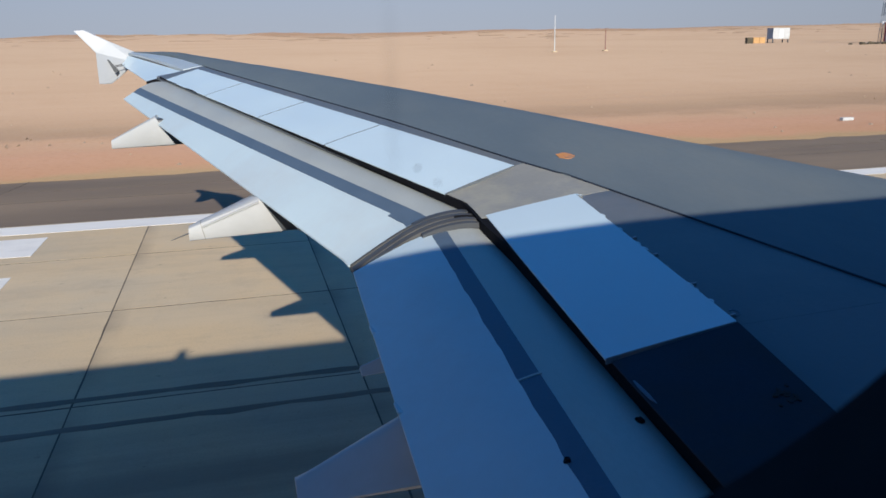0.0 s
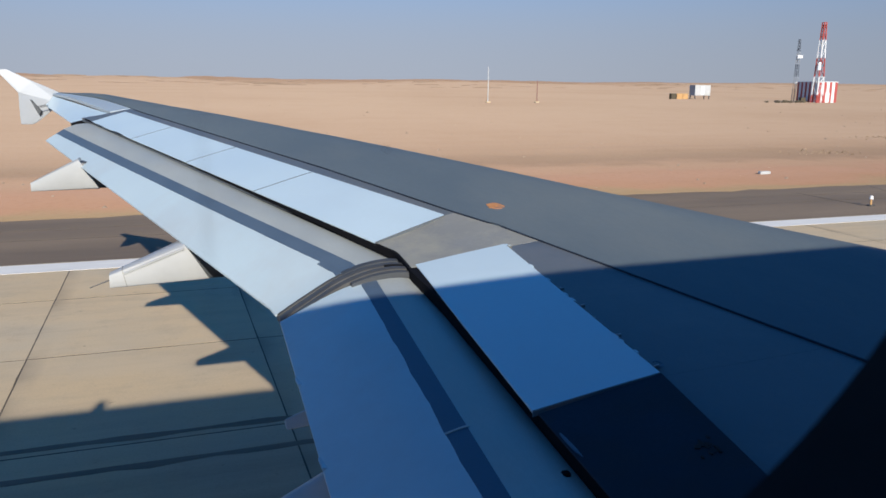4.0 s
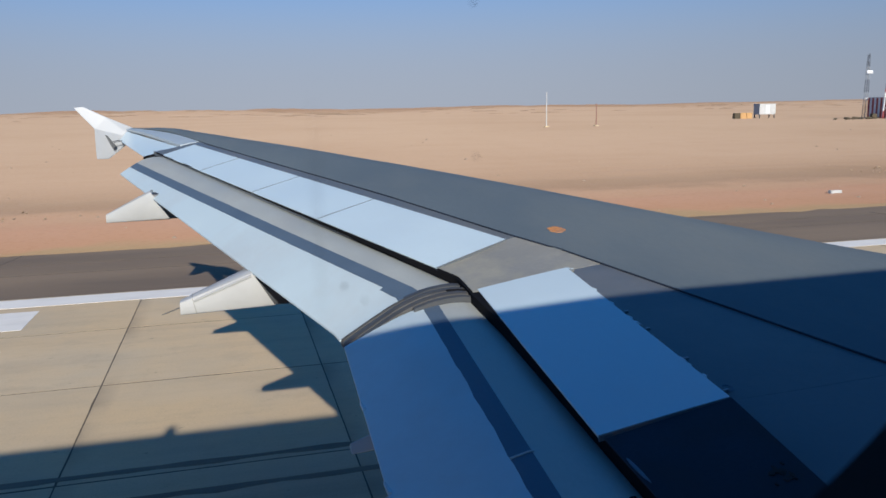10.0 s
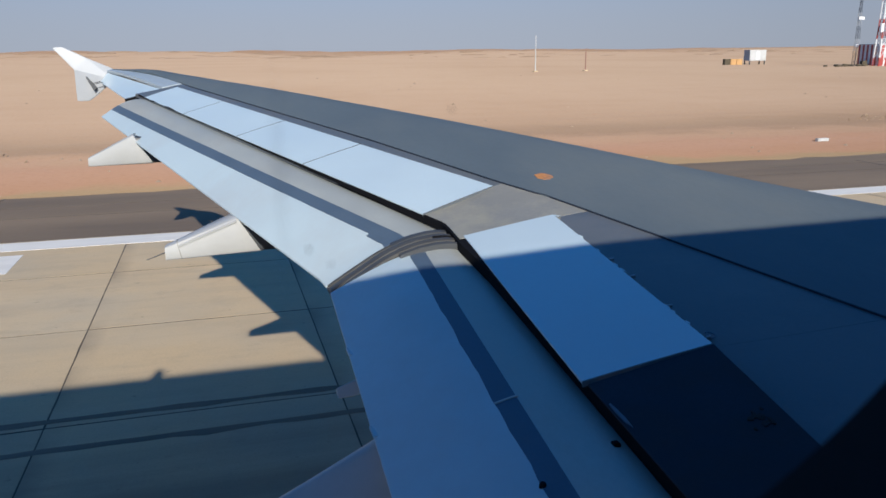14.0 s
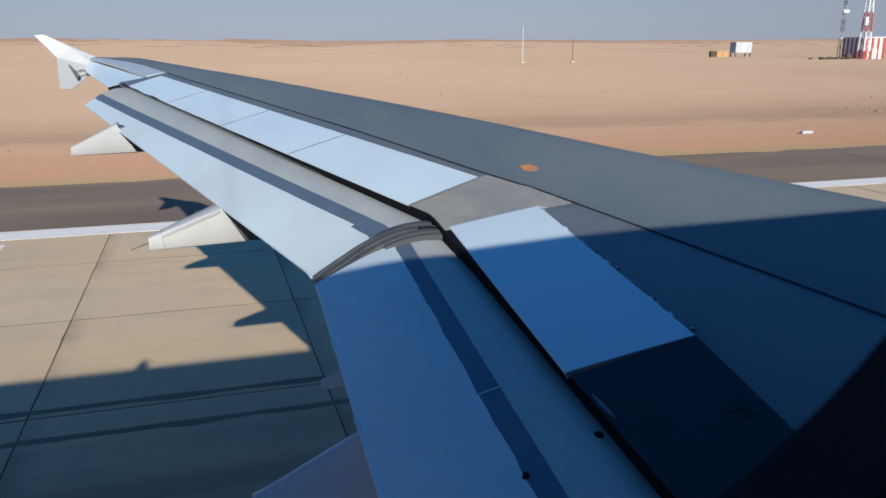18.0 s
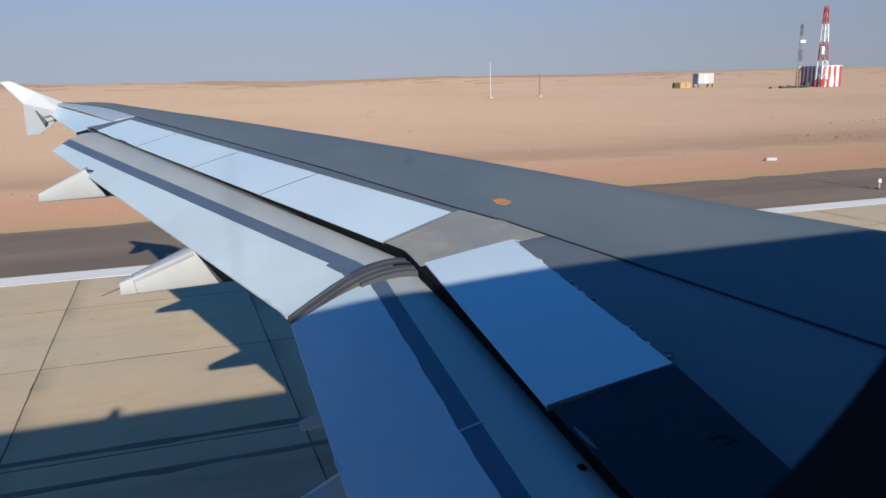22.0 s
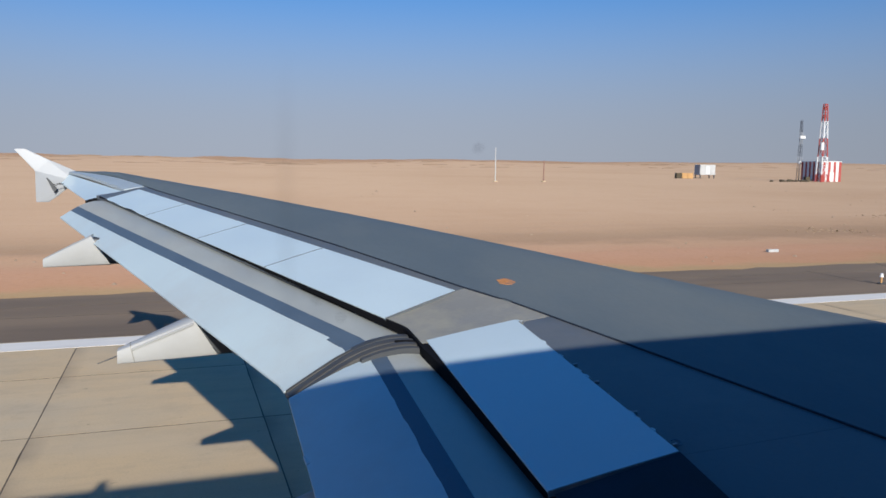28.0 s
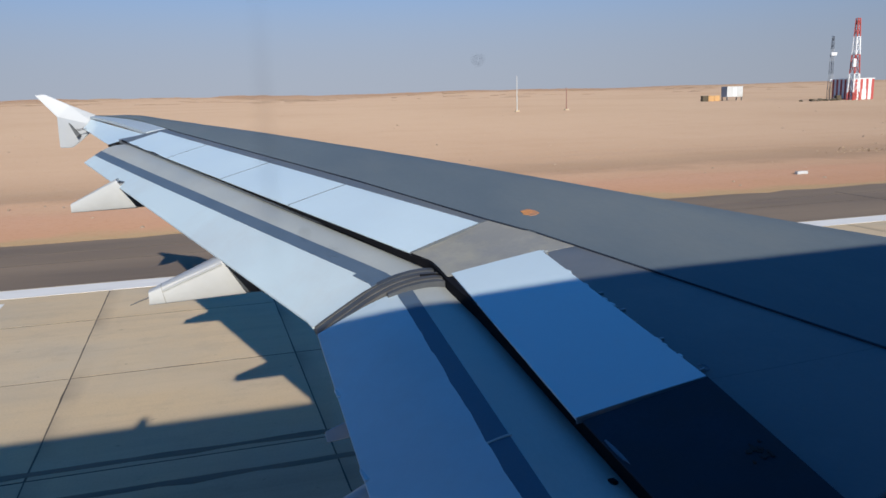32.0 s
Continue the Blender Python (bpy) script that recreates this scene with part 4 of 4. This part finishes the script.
for k in range(3):
    box("barrier_block", (-2.6 + 1.75 * k, -0.5, 0), (-0.95 + 1.75 * k, 0.5, 1.5), M_YEL if k else M_BRUSH, barrier, "", 0.06)


def pole(at, h, m, label):
    ob = empty("marker_pole", label, "pole", at=at)
    rod("shaft", (0, 0, 0), (0, 0, h), 0.11, m, ob, "", 8, 0.08)
    box("foot", (-0.4, -0.4, 0), (0.4, 0.4, 0.25), M_CONC, ob)


pole(on_land(58.8, 146.0), 6.8, M_WALL, "thin white marker pole standing on the sand")
pole(on_land(69.4, 146.0), 4.4, M_RUST, "thin faded red marker pole standing on the sand")


def heap(at, n, spread, size, seed, m, name, label):
    """A low heap of broken lumps, one mesh."""
    rnd = random.Random(seed)
    verts, faces = [], []
    for _ in range(n):
        c = Vector((rnd.gauss(0, spread), rnd.gauss(0, spread * 0.5), 0))
        r = size * rnd.uniform(0.4, 1.0)
        k = len(verts)
        for z, s in ((-0.1, 0.9), (0.35, 1.0), (0.8, 0.55)):
            verts += [c + Vector((math.cos(a) * r * s * rnd.uniform(0.75, 1.2), math.sin(a) * r * s * rnd.uniform(0.75, 1.2), r * z)) for a in [2 * math.pi * i / 7 for i in range(7)]]
        for q in range(2):
            faces += [(k + q * 7 + i, k + q * 7 + (i + 1) % 7, k + (q + 1) * 7 + (i + 1) % 7, k + (q + 1) * 7 + i) for i in range(7)]
        faces.append(tuple(k + 14 + i for i in range(7)))
    ob = mesh_of(name, verts, faces, m)
    ob.location = at
    return tagged(ob, label, "rubble", kind="stuff")


heap(on_land(134.5, 150.0), 16, 2.2, 0.7, 5, M_BRUSH, "rubble_heap", "dark rubble heap on the sand near the mast")
heap(on_land(12.0, 49.0), 22, 1.3, 0.35, 6, M_SAND, "earth_heap", "low heap of sandy earth lumps beside the runway")


def loose_stones():
    rnd = random.Random(21)
    verts, faces = [], []
    for _ in range(120):
        y = 33.0 + 110.0 * rnd.random() ** 1.6
        x = rnd.uniform(-0.45, 1.15) * y
        r = rnd.uniform(0.04, 0.12) * (1 + y / 90)
        z = land_height(x, y) - 0.02
        k = len(verts)
        verts += [(x + math.cos(a) * r * rnd.uniform(0.7, 1.2), y + math.sin(a) * r * rnd.uniform(0.7, 1.2), z) for a in [2 * math.pi * i / 6 for i in range(6)]]
        verts.append((x, y, z + r * rnd.uniform(0.5, 0.9)))
        faces += [(k + i, k + (i + 1) % 6, k + 6) for i in range(6)]
    return tagged(mesh_of("loose_stones", verts, faces, M_STONE), "small pale and brown stones strewn over the sand", "stones", kind="stuff")


def scrub(at, n, spread, seed):
    """A low dry desert bush: many thin leaning twigs that fan out from the ground."""
    rnd = random.Random(seed)
    verts, faces = [], []
    for _ in range(n):
        c = Vector((rnd.gauss(0, spread), rnd.gauss(0, spread * 0.6), -0.05))
        tip = c + Vector((rnd.uniform(-0.25, 0.25), rnd.uniform(-0.25, 0.25), rnd.uniform(0.08, 0.22)))
        r, k = rnd.uniform(0.02, 0.06), len(verts)
        verts += [c + Vector((math.cos(a) * r, math.sin(a) * r, 0)) for a in (0.0, 2.1, 4.2)] + [lerp(c, tip, 0.6) + Vector((math.cos(a) * r * 1.5, math.sin(a) * r * 1.5, 0)) for a in (0.5, 2.6, 4.7)] + [tip]
        faces += [(k + i, k + (i + 1) % 3, k + 3 + (i + 1) % 3, k + 3 + i) for i in range(3)] + [(k + 3 + i, k + 3 + (i + 1) % 3, k + 6) for i in range(3)]
    ob = mesh_of("desert_scrub", verts, faces, M_SCRUB)
    ob.location = at
    return tagged(ob, "low dry grey-brown desert scrub on the sand", "scrub", "scrub beside the runway", "stuff")


def far_scrub():
    """Dark low mounds and scrub along the skyline."""
    rnd = random.Random(33)
    verts, faces = [], []
    for _ in range(420):
        y = rnd.uniform(420, 1900)
        x = rnd.uniform(-0.75, 1.35) * y
        wide, tall = rnd.uniform(6, 40) * (y / 900), rnd.uniform(0.2, 0.8) * (y / 1000)
        k, z = len(verts), land_height(x, y)
        for q in range(7):
            px = x + wide * (q / 6 - 0.5)
            h = tall * math.sin(math.pi * q / 6) * rnd.uniform(0.5, 1.1)
            verts += [(px, y - 2, z - 1.0), (px, y, z + h), (px, y + 3, z - 1.0)]
        for q in range(6):
            faces += [(k + 3 * q + j, k + 3 * q + 3 + j, k + 3 * q + 4 + j, k + 3 * q + 1 + j) for j in range(2)]
    return tagged(mesh_of("far_scrub", verts, faces, M_DUNE, smooth=True), "brown scrub mounds along the desert skyline", "scrub", kind="stuff")


M_SCRUB = mat("dry_scrub", (0.40, 0.29, 0.185), 0.9, 0.0, 0.35, 3.0, 20, 0.1)
M_DUNE = mat("brown_far_earth", (0.30, 0.215, 0.145), 0.95, 0.0, 0.25, 0.02, 2, 0.1, spec=0.1)
far_scrub()
for k, (x, y, n, spread) in enumerate(((-14.5, 42.5, 120, 1.6), (44.0, 47.0, 90, 1.6), (63.0, 58.0, 110, 2.0))):
    scrub(on_land(x, y), n, spread, 50 + k)
M_STONE = mat("desert_stone", (0.36, 0.27, 0.19), 0.9, 0.0, 0.5, 0.15, 10, 0.1)
loose_stones()
board = box("marker_board", (29.6, 36.6, -0.10), (30.3, 36.85, 0.06), M_WALL, bevel=0.02)
tagged(board, "flat white marker board lying beside the shoulder", "marker")

# ---- sand blown over the shoulder's outer edge ----
def sand_drift(y_edge, side):
    verts, faces = [], []
    xs = steps(-120, 240, 300)
    for x in xs:
        reach = 0.25 + 1.1 * max(0.0, noise.noise(Vector((x * 0.11, 2.0, side)))) + 0.5 * noise.noise(Vector((x * 0.6, 7.0, side)))
        verts += [(x, side * (y_edge - max(0.05, reach)), -0.0105), (x, side * (y_edge - 0.02), 0.004), (x, side * (y_edge + 0.8), -0.03), (x, side * (y_edge + 1.0), -0.2)]
    for i in range(len(xs) - 1):
        faces += [(i * 4 + j, (i + 1) * 4 + j, (i + 1) * 4 + j + 1, i * 4 + j + 1) for j in range(3)]
    return tagged(mesh_of("sand_drift", verts, faces, M_SAND, smooth=True), "thin drift of reddish sand over the asphalt edge", "sand", kind="structure")


sand_drift(31.1, 1)

# ---- edge light ----
def edge_light(x, y):
    ob = empty("edge_light", "small runway edge light on the asphalt shoulder", "light", at=(x, y, -0.012))
    rod("base", (0, 0, 0), (0, 0, 0.05), 0.15, M_TRACK, ob, "", 12)
    rod("stem", (0, 0, 0.05), (0, 0, 0.28), 0.04, M_YEL, ob)
    rod("lens", (0, 0, 0.28), (0, 0, 0.42), 0.08, M_CLEAN, ob, "", 12, 0.05)


edge_light(25.3, 25.4)


def ribbon(name, points, width, z, material, label, category, parent=None):
    """A thin uneven strip of filler along a line of points."""
    verts, faces = [], []
    for k, (x, y) in enumerate(points):
        a, b = points[max(0, k - 1)], points[min(len(points) - 1, k + 1)]
        way = Vector((b[0] - a[0], b[1] - a[1]))
        side = Vector((-way.y, way.x)).normalized() * width * (0.55 + 0.45 * noise.noise(Vector((x * 1.3, y * 1.3, 2.0))))
        for dx, dz in ((1, z), (1, z - 0.02), (-1, z - 0.02), (-1, z)):
            verts.append((x + side.x * dx, y + side.y * dx, dz))
    for k in range(len(points) - 1):
        faces += [(4 * k + j, 4 * k + (j + 1) % 4, 4 * k + 4 + (j + 1) % 4, 4 * k + 4 + j) for j in range(4)]
    ob = mesh_of(name, verts, faces, material, parent, "" if parent else label)
    return ob if parent else tagged(ob, label, category, kind="structure")


def wander(a, b, n, size, seed):
    return [(lerp(a[0], b[0], k / n) + size * noise.noise(Vector((k * 0.6, seed, 0.0))), lerp(a[1], b[1], k / n) + size * noise.noise(Vector((k * 0.6, seed, 9.0)))) for k in range(n + 1)]


ribbon("cable_slot", wander((25.1, 25.6), (25.3, 29.4), 8, 0.03, 1), 0.07, -0.006, M_JOINT, "dark sealed cable slot across the asphalt", "slot")
ribbon("asphalt_crack", wander((-60, 26.9), (120, 27.2), 180, 0.16, 2), 0.035, -0.007, M_JOINT, "thin dark sealed crack along the asphalt shoulder", "crack")
ribbon("asphalt_crack", wander((-40, 28.9), (70, 28.6), 110, 0.2, 3), 0.022, -0.007, M_JOINT, "thin dark sealed crack along the asphalt shoulder", "crack")
for a, b, seed in (((-9.6, 23.7), (-8.3, 31.0), 4), ((5.0, 23.7), (6.4, 30.9), 5), ((27.5, 23.7), (31.0, 30.9), 6)):
    ribbon("asphalt_crack", wander(a, b, 16, 0.22, seed), 0.022, -0.007, M_JOINT, "thin dark crack across the asphalt shoulder", "crack")
for y0, y1, wide, seed in ((12.14, 12.10, 0.12, 11), (11.29, 11.24, 0.12, 12)):
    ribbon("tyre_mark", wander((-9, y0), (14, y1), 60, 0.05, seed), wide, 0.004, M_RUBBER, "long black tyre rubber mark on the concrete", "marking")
ribbon("slab_crack", wander((-7.0, 19.1), (-6.3, 16.1), 14, 0.16, 7), 0.014, 0.004, M_JOINT, "thin dark crack in a concrete slab", "crack")


# ---- runway slabs ----
def slabs():
    w, d = SX - 0.018, SY - 0.034
    def plate(seed):
        """A slab whose edges are slightly chipped."""
        rnd, ring = random.Random(seed), []
        for (ax, ay), (bx, by) in (((-1, -1), (1, -1)), ((1, -1), (1, 1)), ((1, 1), (-1, 1)), ((-1, 1), (-1, -1))):
            for k in range(9):
                t = k / 9
                chip = rnd.uniform(0.0, 0.005) + (rnd.uniform(0.0, 0.014) if rnd.random() < 0.12 else 0.0)
                px, py = lerp(ax, bx, t) * w / 2, lerp(ay, by, t) * d / 2
                ring.append((px * (1 - 2 * chip / w), py * (1 - 2 * chip / d)))
        n = len(ring)
        me = bpy.data.meshes.new("concrete_slab")
        me.from_pydata([(x, y, 0.0) for x, y in ring] + [(x, y, -0.10) for x, y in ring], [], [tuple(range(n))] + [(k + n, (k + 1) % n + n, (k + 1) % n, k) for k in range(n)])
        me.materials.append(M_CONC)
        return me
    plates = [plate(k) for k in range(6)]
    rnd = random.Random(4)
    for i in range(-7, 16):
        for j in range(-5, 2):
            ob = new("concrete_slab", plates[rnd.randrange(6)])
            ob.parent = runway
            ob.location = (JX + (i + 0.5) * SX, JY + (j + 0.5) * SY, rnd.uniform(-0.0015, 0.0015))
    rest, faces = [], []
    for i in range(-40, 90):
        for j in range(-11, 2):
            if -7 <= i < 16 and -5 <= j < 2:
                continue
            x, y = JX + i * SX + 0.018, JY + j * SY + 0.023
            if y > 22.3 or y < -23.0:
                continue
            k = len(rest)
            rest += [(x, y, 0.0), (x + w, y, 0.0), (x + w, y + d, 0.0), (x, y + d, 0.0), (x, y, -0.05), (x + w, y, -0.05), (x + w, y + d, -0.05), (x, y + d, -0.05)]
            faces += [(k, k + 1, k + 2, k + 3)] + [(k + a, k + (a + 1) % 4, k + 4 + (a + 1) % 4, k + 4 + a) for a in range(4)]
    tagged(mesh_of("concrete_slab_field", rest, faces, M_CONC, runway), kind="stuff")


slabs()
